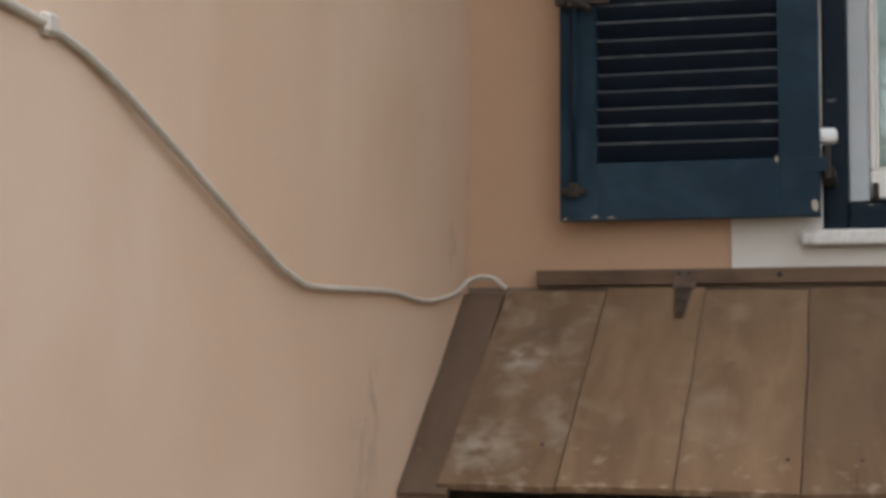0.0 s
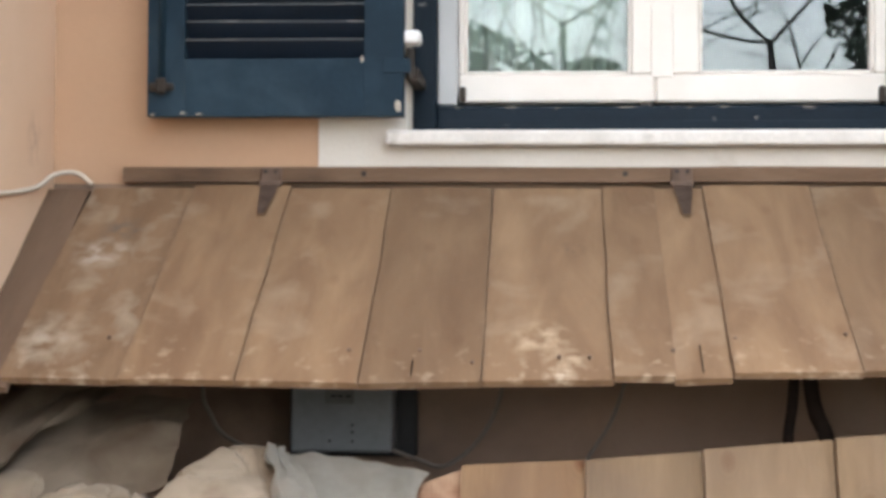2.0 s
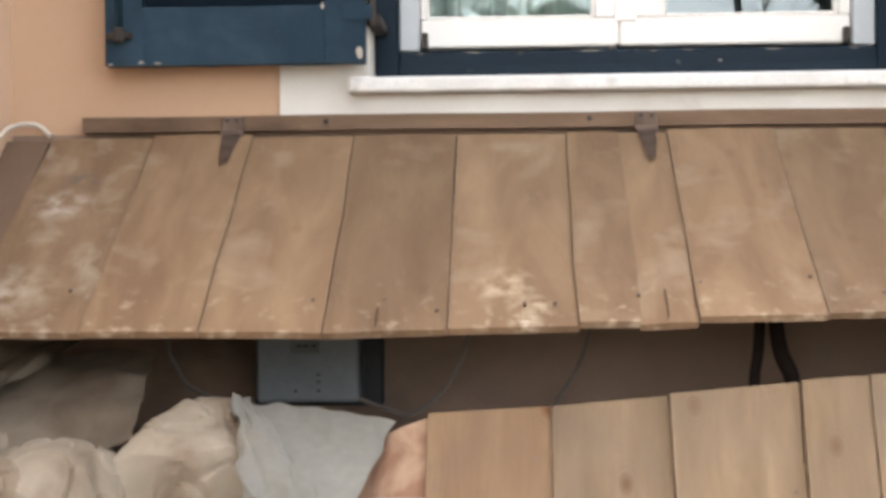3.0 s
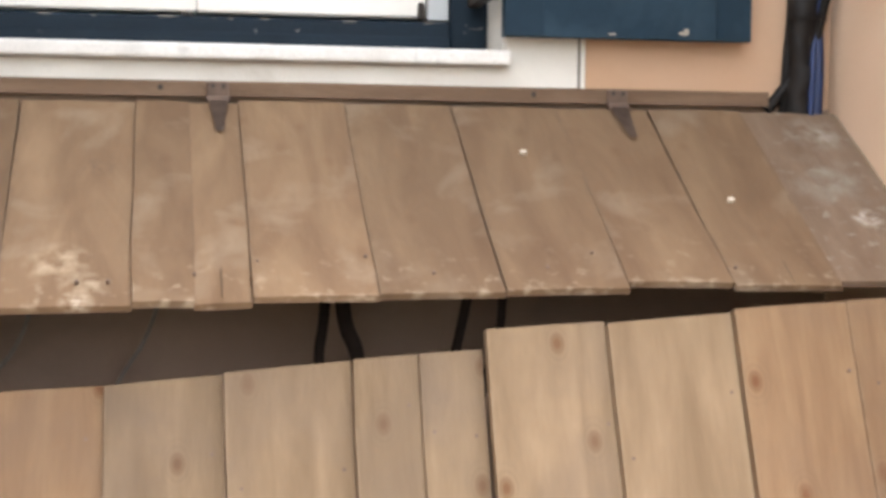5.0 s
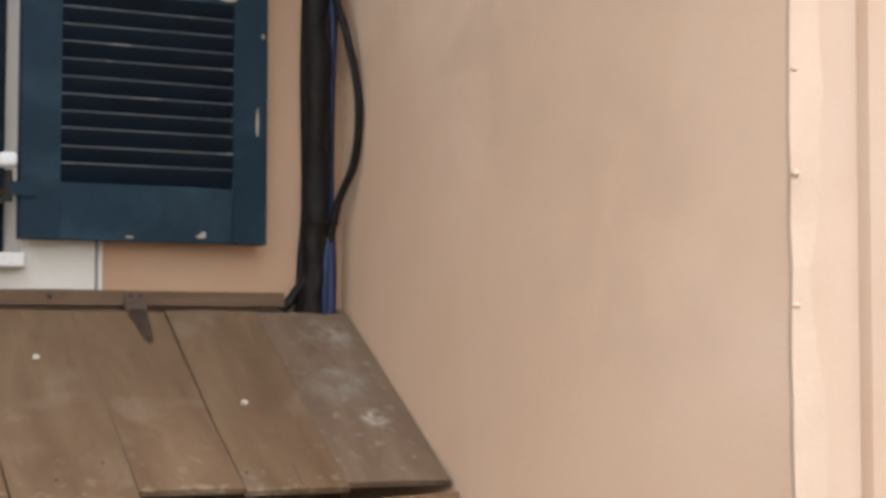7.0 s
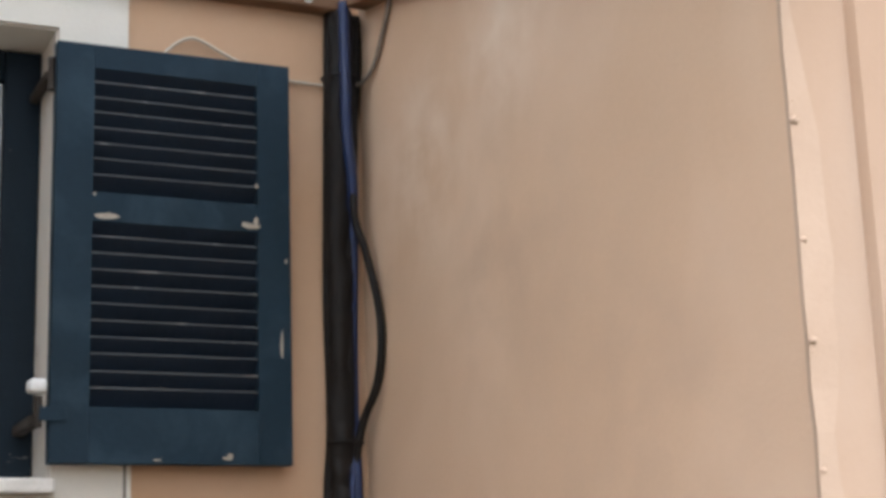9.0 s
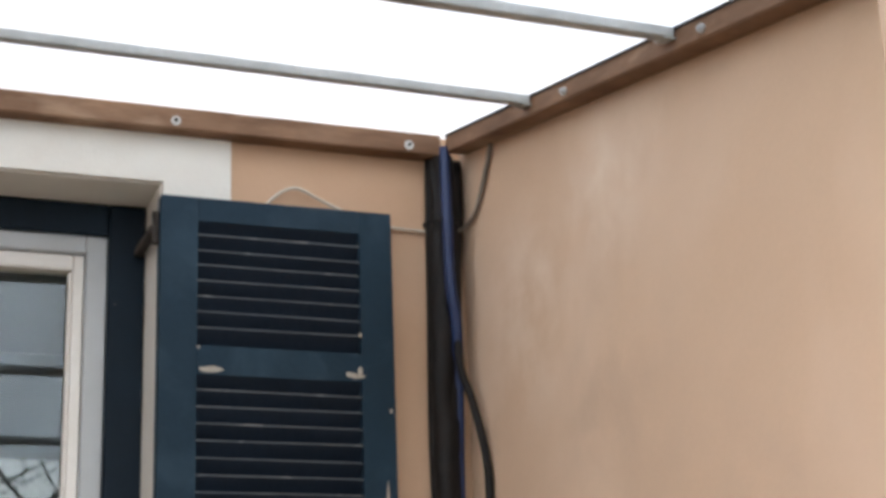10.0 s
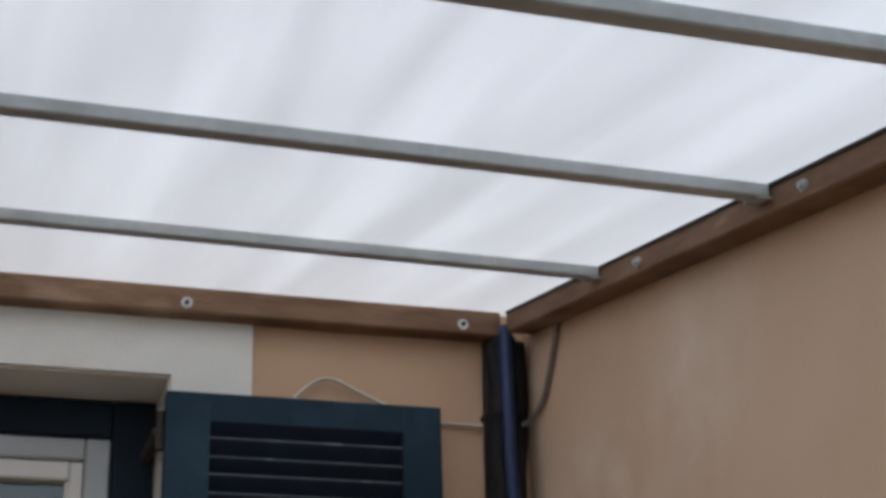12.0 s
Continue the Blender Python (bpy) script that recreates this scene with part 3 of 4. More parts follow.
tagged(part("curtain", bm, CURTAIN, smooth=True), "pale greenish gathered curtain hanging inside the window", "curtain")

# ---- shutters ----


def shutter(label, mirrored):
    """A louvred shutter, base at its lower corner on the hinge side; x runs away from the hinge."""
    w, h, d = 0.465, 0.806, 0.032
    s = -1 if mirrored else 1
    root = thing("louvred_shutter", label, "shutter", group="window shutters")

    def bx(name, x0, x1, z0, z1, material, text="", y0=0.0, y1=d, bevel=0.0012):
        lo, hi = (min(s * x0, s * x1), y0, z0), (max(s * x0, s * x1), y1, z1)
        return part(name, box(lo, hi, bevel), material, root, text)

    hin, out = 0.072, 0.068
    bx("stile", 0, hin, 0, h, BLUE, bevel=0.0008)
    bx("stile", w - out, w, 0, h, BLUE, bevel=0.0008)
    for z0, z1 in ((0.0, 0.104), (0.455, 0.512), (0.758, h)):
        bx("rail", hin + 0.0001, w - out - 0.0001, z0, z1, BLUE, y0=0.0006, bevel=0.0006)
    pitch = 0.0317
    blade = bmesh.new()
    hw = (w - hin - out) / 2 - 0.0005
    turn = pose(0, 0, 0, -52, 0, 0)
    box((-hw, -0.0245, -0.0035), (hw, 0.0245, 0.0035), 0.0, blade, turn)
    slat = mesh_of("slat", blade, BLUE_SLAT_SHADED)
    lip = mesh_of("slat_edge", box((-hw, -0.0012, -0.0018), (hw, 0.0004, 0.0018), 0.0), SLAT_EDGE_LIT)
    for z0, n in ((0.104, 11), (0.512, 8)):
        top = 0.455 if n == 11 else 0.758
        step = (top - z0) / n
        for k in range(n):
            ob = new("slat", slat)
            ob.parent = root
            jig = random.uniform(-0.0012, 0.0012)
            ob.location = (s * (hin + (w - hin - out) / 2), 0.020, z0 + step * (k + 0.5) + jig)
            ob.rotation_euler = (random.uniform(-0.03, 0.03), random.uniform(-0.004, 0.004), 0)
            e = new("slat_edge", lip)
            e.parent = ob
            e.location = (0, -0.0172, 0.0192)
    return root


sh_right = shutter("dark blue louvred wooden shutter, open, with chipped paint", False)
sh_right.matrix_world = pose(1.660, -0.058, 1.6525)
sh_left = shutter("dark blue louvred wooden shutter, open, with a lock rod", True)
sh_left.matrix_world = pose(0.654, -0.062, 1.6505)


def chips(root, spots):
    for x, z, w, h in spots:
        bm = bmesh.new()
        n = 9
        ring = []
        for k in range(n):
            a = 2 * math.pi * k / n
            r = random.uniform(0.65, 1.1)
            ring.append(bm.verts.new((x + 0.5 * w * r * math.cos(a), -0.0006, z + 0.5 * h * r * math.sin(a))))
        bm.faces.new(ring)
        got = bmesh.ops.extrude_face_region(bm, geom=bm.faces[:])
        for v in got["geom"]:
            if isinstance(v, bmesh.types.BMVert):
                v.co.y += 0.0022
        bmesh.ops.recalc_face_normals(bm, faces=bm.faces)
        part("paint_chip", bm, CHIP, root, "bare patch where paint has flaked")


chips(sh_right, ((0.098, 0.466, 0.05, 0.015), (0.380, 0.468, 0.045, 0.014), (0.394, 0.478, 0.012, 0.022), (0.445, 0.235, 0.008, 0.055), (0.335, 0.012, 0.022, 0.008),
                 (0.075, 0.508, 0.008, 0.007), (0.395, 0.55, 0.008, 0.01), (0.34, 0.018, 0.014, 0.006), (0.20, 0.008, 0.02, 0.005), (0.455, 0.40, 0.007, 0.012)))
chips(sh_left, ((-0.010, 0.018, 0.014, 0.022), (-0.40, 0.006, 0.012, 0.005), (-0.37, 0.004, 0.016, 0.004), (-0.075, 0.102, 0.006, 0.016), (-0.455, 0.003, 0.010, 0.005)))
rod = part("lock_rod", cyl((-0.437, -0.006, 0.04), (-0.437, -0.006, 0.78), 0.0055, 10), BLUE, sh_left, "blue painted lock rod", True)
bm = box((-0.460, -0.012, 0.046), (-0.415, -0.001, 0.060), 0.003)
box((-0.446, -0.017, 0.040), (-0.428, -0.010, 0.068), 0.003, bm)
part("rod_catch", bm, DARK_IRON, sh_left, "rusty catch of the lock rod")
bm = box((-0.472, -0.012, 0.396), (-0.372, -0.001, 0.420), 0.003)
box((-0.452, -0.018, 0.390), (-0.424, -0.010, 0.428), 0.004, bm)
cyl((-0.437, -0.014, 0.405), (-0.405, -0.020, 0.385), 0.006, 8, bm)
part("rod_handle", bm, DARK_IRON, sh_left, "dark iron handle plate of the lock rod")

for x, z, s in ((0.667, 1.794, 1), (1.640, 1.794, -1)):
    st = thing("shutter_stay", "shutter pintle with a white plastic stop beside the frame", "shutter stay", (x, -0.03, z), "shutter stays")
    part("stop", box((-0.017, -0.026, -0.013), (0.017, 0.012, 0.013), 0.008, seg=3), WHITE_PLASTIC, st, "white plastic stop", True)
    part("pintle", cyl((-0.003 * s, -0.008, -0.075), (-0.003 * s, -0.008, -0.018), 0.008), DARK_IRON, st, "dark iron pin")
    part("bracket", box((-0.012, -0.004, -0.072), (0.012, 0.17, -0.052), 0.003), DARK_IRON, st)
    part("strap", box((min(0, -s * 0.05), -0.034, -0.066), (max(0, -s * 0.05), -0.0325, -0.040), 0.0005), BLUE, st)
st = thing("upper_hinge", "black iron shutter hinge below the lintel", "hinge", (1.655, -0.02, 2.395))
part("pintle", cyl((0, -0.012, -0.03), (0, -0.012, 0.035), 0.008), DARK_IRON, st)
part("arm", box((-0.012, -0.008, -0.008), (0.006, 0.15, 0.010), 0.003), DARK_IRON, st)

# ---- hinged plank cover ----
strip = thing("hinge_batten", "weathered brown batten fixed along the wall", "batten", (1.155, 0, 1.5485))
bm = bmesh.new()
rows = []
for k in range(61):
    x = -1.017 + 2.034 * k / 60
    w = 0.0015 * noise.noise((x * 3, 0, 0))
    rows.append([bm.verts.new((x, y, z)) for y, z in ((0.0, -0.0135 + w), (-0.030 + w, -0.0135 + w), (-0.031 + w, 0.012 + w), (-0.028, 0.0140 + w), (0.0, 0.0140 + w))])
for a, b in zip(rows, rows[1:]):
    for j in range(5):
        bm.faces.new((a[j], a[(j + 1) % 5], b[(j + 1) % 5], b[j]))
bm.faces.new(rows[0])
bm.faces.new(rows[-1][::-1])
bmesh.ops.recalc_face_normals(bm, faces=bm.faces)
part("rail", bm, WOOD_STRIP, strip)
for x in (0.58, 1.05, 1.72):
    part("screw", cyl((x - 1.155, -0.029, 0.001), (x - 1.155, -0.0335, 0.001), 0.005, 10), DARK_IRON, strip)


def plank(name, x0, x1, length, thick, material, parent, m, twist=0.0, top=0.0, ends=None):
    """A board with a slightly wavy outline: local x across, y down the board, z out of its face."""
    bm = bmesh.new()
    n = 10
    seed = random.uniform(0, 50)
    rings = []
    for k in range(n + 1):
        y = top + (length - top) * k / n
        e0 = x0 + 0.004 * noise.noise((round(x0, 2) * 37, y * 5, 0))
        e1 = x1 + 0.004 * noise.noise((round(x1 + 0.0008, 2) * 37, y * 5, 0))
        cup = 0.003 * noise.noise((seed, y * 3, 4)) + twist * k / n
        tilt = 0.0
        if k == n and ends:
            tilt = ends
        pts = []
        for u, z in ((0.0, 0.0), (0.004, thick), (0.5, thick + 0.0015), (0.996, thick), (1.0, 0.0)):
            pts.append(bm.verts.new((e0 + (e1 - e0) * u, y + tilt * (u - 0.5), z + cup)))
        rings.append(pts)
    for a, b in zip(rings, rings[1:]):
        for j in range(5):
            bm.faces.new((a[j], a[(j + 1) % 5], b[(j + 1) % 5], b[j]))
    bm.faces.new(rings[0])
    bm.faces.new(rings[-1][::-1])
    bmesh.ops.recalc_face_normals(bm, faces=bm.faces)
    cx = (x0 + x1) / 2
    bmesh.ops.translate(bm, verts=bm.verts, vec=(-cx, 0, 0))
    ob = part(name, bm, material, parent)
    ob.matrix_basis = m @ pose(cx, 0, 0)
    return ob


# the cover slopes from the batten down and forward
cover = thing("plank_cover", "sloping hinged cover of weathered brown planks", "cover", (0, -0.036, 1.526))
slope = Matrix(((1, 0, 0, 0), (0, -0.8557, -0.5175, 0), (0, -0.5175, 0.8557, 0), (0, 0, 0, 1)))
edges = [0.086, 0.274, 0.449, 0.634, 0.815, 1.008, 1.100, 1.185, 1.371, 1.565, 1.760, 1.931, 2.110, 2.298]
lengths = [0.608, 0.616, 0.612, 0.612, 0.597, 0.597, 0.598, 0.592, 0.584, 0.576, 0.561, 0.567, 0.555, 0.561]
lift = [0.002, 0.006, 0.002, 0.004, 0.001, 0.004, 0.0037, 0.007, 0.005, 0.003, 0.0027, 0.004, 0.0037]
gaps = [0.0014, -0.0002, 0.0006, 0.0004, 0.0005, -0.0008, 0.0016, 0.0002, 0.0018, -0.0008, 0.0016, -0.0008, 0.0]
dn = slope @ Matrix.Translation((0, 0, -0.013))
EDGE_BOARD = surf("dull_edge_board", (0.105, 0.066, 0.042), (0.150, 0.098, 0.064), 4, stretch=(3, 0.7, 2), rough=0.85, bump=0.3, fine=34, spec=0.2, grain_mix=0.12)
edge_board = plank("plank", 0.014, 0.092, 0.622, 0.010, EDGE_BOARD, cover, dn @ Matrix.Translation((0, 0, -0.003)), twist=-0.012)
for v in edge_board.data.vertices:
    v.co.x += 0.028 * (v.co.y / 0.6 - 0.55)


def sag(x):
    """How far the lower edge of the cover has dropped, off its plane."""
    return -0.011 * max(0.0, min(1.0, (1.4 - x) / 0.5))


for k, (a, b) in enumerate(zip(edges, edges[1:])):
    wood = {0: WOOD_DUSTY, 4: WOOD_FLAKED, 12: WOOD_GREY}.get(k, WOOD_TOP)
    plank("plank", a, b - gaps[k], lengths[k], 0.011, wood, cover, dn @ Matrix.Translation((0, 0, lift[k])),
          twist=random.uniform(-0.003, 0.003) + sag(a), top=random.uniform(0.003, 0.011), ends=random.uniform(-0.012, 0.006))
for y in (0.10, 0.46):
    part("cross_batten", box((0.03, y, -0.034), (2.27, y + 0.06, -0.0145), 0.002), WOOD_TOP, cover).matrix_basis = slope


for x, y0, y1 in ((0.712, 0.565, 0.606), (1.140, 0.52, 0.590), (2.03, 0.50, 0.56)):
    part("split", box((x - 0.00035, y0, -0.004), (x + 0.00035, y1, 0.0026)), HOSE, cover, "dark split in a plank end").matrix_basis = slope


def on_cover(x, d, out=0.004):
    out += sag(x) * d / 0.6
    return (x, -0.036 - 0.8557 * d - 0.5175 * out, 1.526 - 0.5175 * d + 0.8557 * out)


for x in (0.412, 1.150, 1.877):
    hg = thing("strap_hinge", "rusty strap hinge joining the plank cover to the batten", "hinge", (x, -0.036, 1.535), "cover hinges")
    part("leaf", box((-0.019, -0.003, -0.004), (0.019, 0.0045, 0.026), 0.002), RUST_IRON, hg)
    part("knuckle", cyl((-0.02, -0.006, -0.006), (0.02, -0.006, -0.006), 0.006), RUST_IRON, hg)
    bm = bmesh.new()
    v = [bm.verts.new(p) for p in ((-0.018, 0.0, 0.0065), (0.018, 0.0, 0.0065), (0.007, 0.118, 0.0065), (-0.006, 0.118, 0.0065))]
    bm.faces.new(v)
    bmesh.ops.solidify(bm, geom=bm.faces[:], thickness=0.003)
    bmesh.ops.recalc_face_normals(bm, faces=bm.faces)
    strap = part("strap", bm, RUST_IRON, hg)
    strap.matrix_basis = Matrix.Translation((0, -0.001, -0.008)) @ slope @ Matrix.Translation((0, 0, 0.001))
    for p in ((-0.009, 0.018), (0.009, 0.018)):
        part("screw", cyl((p[0], -0.003, p[1]), (p[0], -0.006, p[1]), 0.0035, 8), DARK_IRON, hg)

for x, d in ((1.667, 0.172), (1.997, 0.322)):
    nl = tagged(part("roofing_nail", cyl(on_cover(x, d, 0.003), on_cover(x, d, 0.008), 0.006, 9), CREAM_CABLE), "pale broad-headed nail in the plank cover", "nail",
                "pale nails")
for x, d in ((0.235, 0.50), (0.345, 0.55), (0.445, 0.53), (0.612, 0.53), (0.72, 0.53), (0.93, 0.545), (0.975, 0.545), (1.195, 0.50), (1.36, 0.49), (1.10, 0.53), (1.46, 0.535),
             (1.72, 0.48), (1.945, 0.52), (0.80, 0.56), (1.64, 0.52)):
    tagged(part("rusty_nail", cyl(on_cover(x, d, 0.0), on_cover(x, d, 0.0056), 0.0028, 8), RUST_IRON), "small rusty nail head in the plank cover", "nail", "rusty nails")

# ---- lower plank panel, leaning out to the ground ----
panel = thing("wooden_hatch", "leaning front hatch of pale pine planks with knots", "hatch", (0, 0, 0))
low = [0.722, 0.783, 0.969, 1.145, 1.334, 1.432, 1.530, 1.716, 1.915, 2.098, 2.292]
tops = [1.040, 1.070, 1.083, 1.102, 1.123, 1.139, 1.162, 1.177, 1.197, 1.212, 1.225]
for k in range(len(low) - 1):
    t0, t1 = {4: (1.123, 1.132), 5: (1.132, 1.139)}.get(k, (tops[k], tops[k + 1]))
    z1 = (t0 + t1) / 2 + (0.004 if k == 6 else 0.0)
    y1 = -0.47 - 0.085 * min(1.0, max(0.0, (low[k] - 0.72) / 1.0))
    run = math.hypot(z1 - 0.02, 0.45 * (z1 - 0.02))
    c, s = 0.45 / math.hypot(1, 0.45), 1 / math.hypot(1, 0.45)
    lean = Matrix(((1, 0, 0, 0), (0, -c, -s, y1), (0, -s, c, z1), (0, 0, 0, 1)))
    mat = WOOD_RED if k == 0 else WOOD_PINK if k in (1, 8, 9) else WOOD_LOW
    rise = -(t1 - t0) * 0.8
    ob = plank("plank", low[k], low[k + 1] - (0.0020 if k in (5, 7) else 0.0), run, 0.018, mat, panel, lean @ Matrix.Translation((0, 0, -0.02 + (0.006 if k in (1, 6, 8) else 0.0))))
    # the sawn top follows the slope of the whole edge
    for v in ob.data.vertices:
        if v.co.y < 0.001:
            v.co.y += rise * (v.co.x / (low[k + 1] - low[k]))
        elif k == 0 and v.co.x < 0:
            v.co.x -= 0.066
    for x, d in ((low[k + 1] - random.uniform(0.010, 0.03), random.uniform(0.07, 0.16)), (low[k] + random.uniform(0.012, 0.05), random.uniform(0.06, 0.22)))[:1 + k % 2]:
        part("nail", cyl((x, d, -0.004), (x, d, 0.0068 if k in (1, 6, 8) else 0.0008), 0.0030, 7), RUST_IRON, panel).matrix_basis = lean
for x, z in ((2.262, 1.106), ):
    bl = thing("bolt", "bright bolt with a washer in the plank hatch", "bolt", (x, -0.614, z))
    part("washer", cyl((0, 0.004, 0), (0, -0.002, -0.001), 0.0052, 16), GALV, bl)
    part("head", cyl((0, -0.002, -0.001), (0, -0.010, -0.005), 0.0042, 6), STEEL, bl)

# ---- under the cover ----
mb = thing("meter_box", "grey plastic meter box with a dark label, mounted on the wall", "meter box", (0.554, 0, 1.056))
part("back_plate", box((-0.105, -0.035, -0.015), (0.125, 0.0, 0.30), 0.004), DARK_BOX, mb, "dark back plate")
part("housing", box((-0.089, -0.125, 0.0), (0.089, -0.0355, 0.27), 0.006, seg=2), GREY_BOX, mb)
part("label", box((-0.028, -0.1262, 0.085), (0.022, -0.1252, 0.112)), LABEL, mb, "small label with grey bars")
for x, z in ((-0.020, 0.020), (0.020, 0.020), (0.020, 0.036), (0.020, 0.048)):
    part("indicator", cyl((x, -0.1255, z), (x, -0.1275, z), 0.0028, 8), DARK_BOX, mb)
for x in (-0.018, -0.006, 0.008):
    part("printed_bar", box((x, -0.1268, 0.096), (x + 0.009, -0.1263, 0.100)), DARK_BOX, mb)


def cable(name, pts, r, material, label, group="", steps=8, cat="cable"):
    return tagged(part(name, tube(pts, r, steps), material, smooth=True), label, cat, group)


cable("meter_cable", ((0.635, -0.10, 1.062), (0.69, -0.11, 1.043), (0.735, -0.11, 1.034), (0.79, -0.10, 1.075), (0.826, -0.09, 1.14), (0.84, -0.07, 1.22), (0.845, -0.04, 1.32)), 0.0038,
      GREY_CABLE, "thin grey cable curving away from the meter box")
cable("wall_cable", ((0.955, -0.05, 0.98), (0.985, -0.05, 1.045), (1.020, -0.05, 1.10), (1.044, -0.045, 1.16), (1.07, -0.04, 1.26)), 0.0038, GREY_CABLE,
      "thin grey cable on the wall under the cover")
cable("box_cable", ((0.29, -0.004, 1.40), (0.283, -0.004, 1.17), (0.30, -0.004, 1.11), (0.33, -0.004, 1.07), (0.42, -0.004, 1.03)), 0.004, GREY_CABLE,
      "thin grey cable under the cover")
for pts, r in ((((1.345, -0.12, 1.455), (1.330, -0.14, 1.17), (1.320, -0.15, 1.08), (1.335, -0.15, 0.95)), 0.010), (((1.345, -0.10, 1.455), (1.364, -0.12, 1.17), (1.388, -0.13, 1.085), (1.40, -0.13, 0.95)), 0.014),
               (((1.60, -0.12, 1.455), (1.596, -0.124, 1.33), (1.586, -0.13, 1.21), (1.566, -0.138, 1.115), (1.545, -0.14, 1.03), (1.532, -0.14, 0.95)), 0.009), (((1.655, -0.12, 1.455), (1.644, -0.13, 1.16), (1.630, -0.14, 1.11), (1.60, -0.14, 0.98)), 0.008)):
    cable("hanging_hose", pts, r, HOSE, "dull black hose hanging under the plank cover", "black hoses", cat="hose")


def creases(p, seed, fold):
    """Straight folds crossing one another, as in crushed paper: triangle waves in a few directions."""
    rnd = random.Random(seed)
    h = 0.0
    for k in range(4):
        a, f, ph = rnd.uniform(0, math.pi), fold * rnd.uniform(0.5, 1.0) * (1 + 0.55 * k), rnd.uniform(0, 5)
        u = (p[0] * math.cos(a) + p[1] * math.sin(a)) * f + ph + 0.6 * noise.noise((p[0] * 1.6, p[1] * 1.6, seed + k))
        h += (abs((u % 2.0) - 1.0) - 0.5) / (1 + 0.9 * k)
    return h


def crumple(name, corners, nu, nv, amp, seed, material, label, fold=2.0, belly=0.0):
    """A crumpled sheet between four corners (back left, back right, front right, front left), bulging by belly."""
    bm = bmesh.new()
    c = [Vector(p) for p in corners]
    nrm = (c[1] - c[0]).cross(c[3] - c[0]).normalized()
    if nrm.y > 0:
        nrm = -nrm
    grid = []
    for j in range(nv + 1):
        v = j / nv
        row = []
        for i in range(nu + 1):
            u = i / nu
            p = (c[0] * (1 - u) + c[1] * u) * (1 - v) + (c[3] * (1 - u) + c[2] * u) * v
            p = p + nrm * (amp * creases((u, v), seed, fold) + belly * math.sin(math.pi * u) * math.sin(math.pi * min(1.0, 0.12 + v * 0.88)))
            rag = 0.5 - min(u, 1 - u, v, 1 - v)
            p = p + Vector((0.016 * noise.noise((u * 5, v * 5, seed)), 0, 0.014 * noise.noise((u * 5, v * 5, seed + 4)))) * max(0.0, rag * 2)
            row.append(bm.verts.new(p))
        grid.append(row)
    for a, b in zip(grid, grid[1:]):
        for i in range(nu):
            bm.faces.new((a[i], a[i + 1], b[i + 1], b[i]))
    bmesh.ops.solidify(bm, geom=bm.faces[:], thickness=0.0016)
    bmesh.ops.recalc_face_normals(bm, faces=bm.faces)
    ob = part(name, bm, material, smooth=True)
    ob.data.set_sharp_from_angle(angle=radians(14))
    return tagged(ob, label, "sack")


def bag(centre, radii, facets, seed, label, depth=0.86):
    """A full paper sack: a bulging body crushed into flat facets with sharp folds between them."""
    rnd = random.Random(seed)
    cuts = []
    for _ in range(facets):
        nrm = Vector((rnd.gauss(0, 1), rnd.gauss(0, 1), rnd.gauss(0, 0.6))).normalized()
        cuts.append((nrm, rnd.uniform(depth, 0.985)))
    bm = bmesh.new()
    bmesh.ops.create_icosphere(bm, subdivisions=6, radius=1.0)
    for v in bm.verts:
        d = v.co.copy()
        d2 = (d + 0.16 * noise.noise_vector(d * 1.5 + Vector((seed, 0, 0)))).normalized()
        r = 1.0
        for nrm, dist in cuts:
            c = nrm.dot(d2)
            if c > 0.3:
                r = min(r, dist / c)
        r += 0.05 * noise.noise(d * 2.2 + Vector((0, seed, 0)))
        for k, (f, deep) in enumerate(((1.5, 0.045), (2.3, 0.022))):
            line = abs(noise.noise(Vector((d.x * f, d.y * f, d.z * f * 0.6)) + Vector((seed + 5 * k, 3, 0))))
            r -= deep * max(0.0, 1 - line / 0.07)
        v.co = Vector([c + k * r * math.copysign(abs(e) ** 0.78, e) for c, k, e in zip(centre, radii, d)])
        v.co.x = max(0.034, v.co.x)
        v.co.z = max(0.0, v.co.z)
    ob = part("paper_sack", bm, SACK, smooth=True)
    ob.data.set_sharp_from_angle(angle=radians(9))
    return tagged(ob, label, "sack")


bag((0.36, -0.40, 0.45), (0.31, 0.22, 0.46), 50, 3, "full dirty cream paper sack on the ground")
bag((0.425, -0.430, 0.880), (0.165, 0.170, 0.215), 26, 21, "bulging stained cream paper sack", 0.76)
bag((0.235, -0.560, 0.905), (0.120, 0.14, 0.140), 36, 37, "crumpled cream paper sack between others")
bag((0.10, -0.44, 0.93), (0.10, 0.16, 0.13), 30, 44, "small dirty cream paper sack against the wall")
crumple("paper_sack", ((0.02, -0.30, 1.150), (0.345, -0.36, 1.166), (0.345, -0.530, 1.050), (0.03, -0.67, 0.925)), 72, 56, 0.017, 5, SACK,
        "flattened cream paper sack folded over the heap", 2.4, 0.010)
crumple("torn_sack", ((0.02, -0.26, 1.175), (0.165, -0.27, 1.215), (0.225, -0.36, 1.180), (0.01, -0.60, 1.035)), 44, 36, 0.030, 12, SACK,
        "torn folded end of a paper sack", 2.2, 0.02)
crumple("plastic_sheet", ((0.502, -0.46, 1.096), (0.735, -0.475, 1.062), (0.655, -0.68, 0.90), (0.565, -0.68, 0.90)), 40, 40, 0.004, 8, SHEET,
        "pale grey plastic sheet folded over the sacks", 1.5, 0.008)
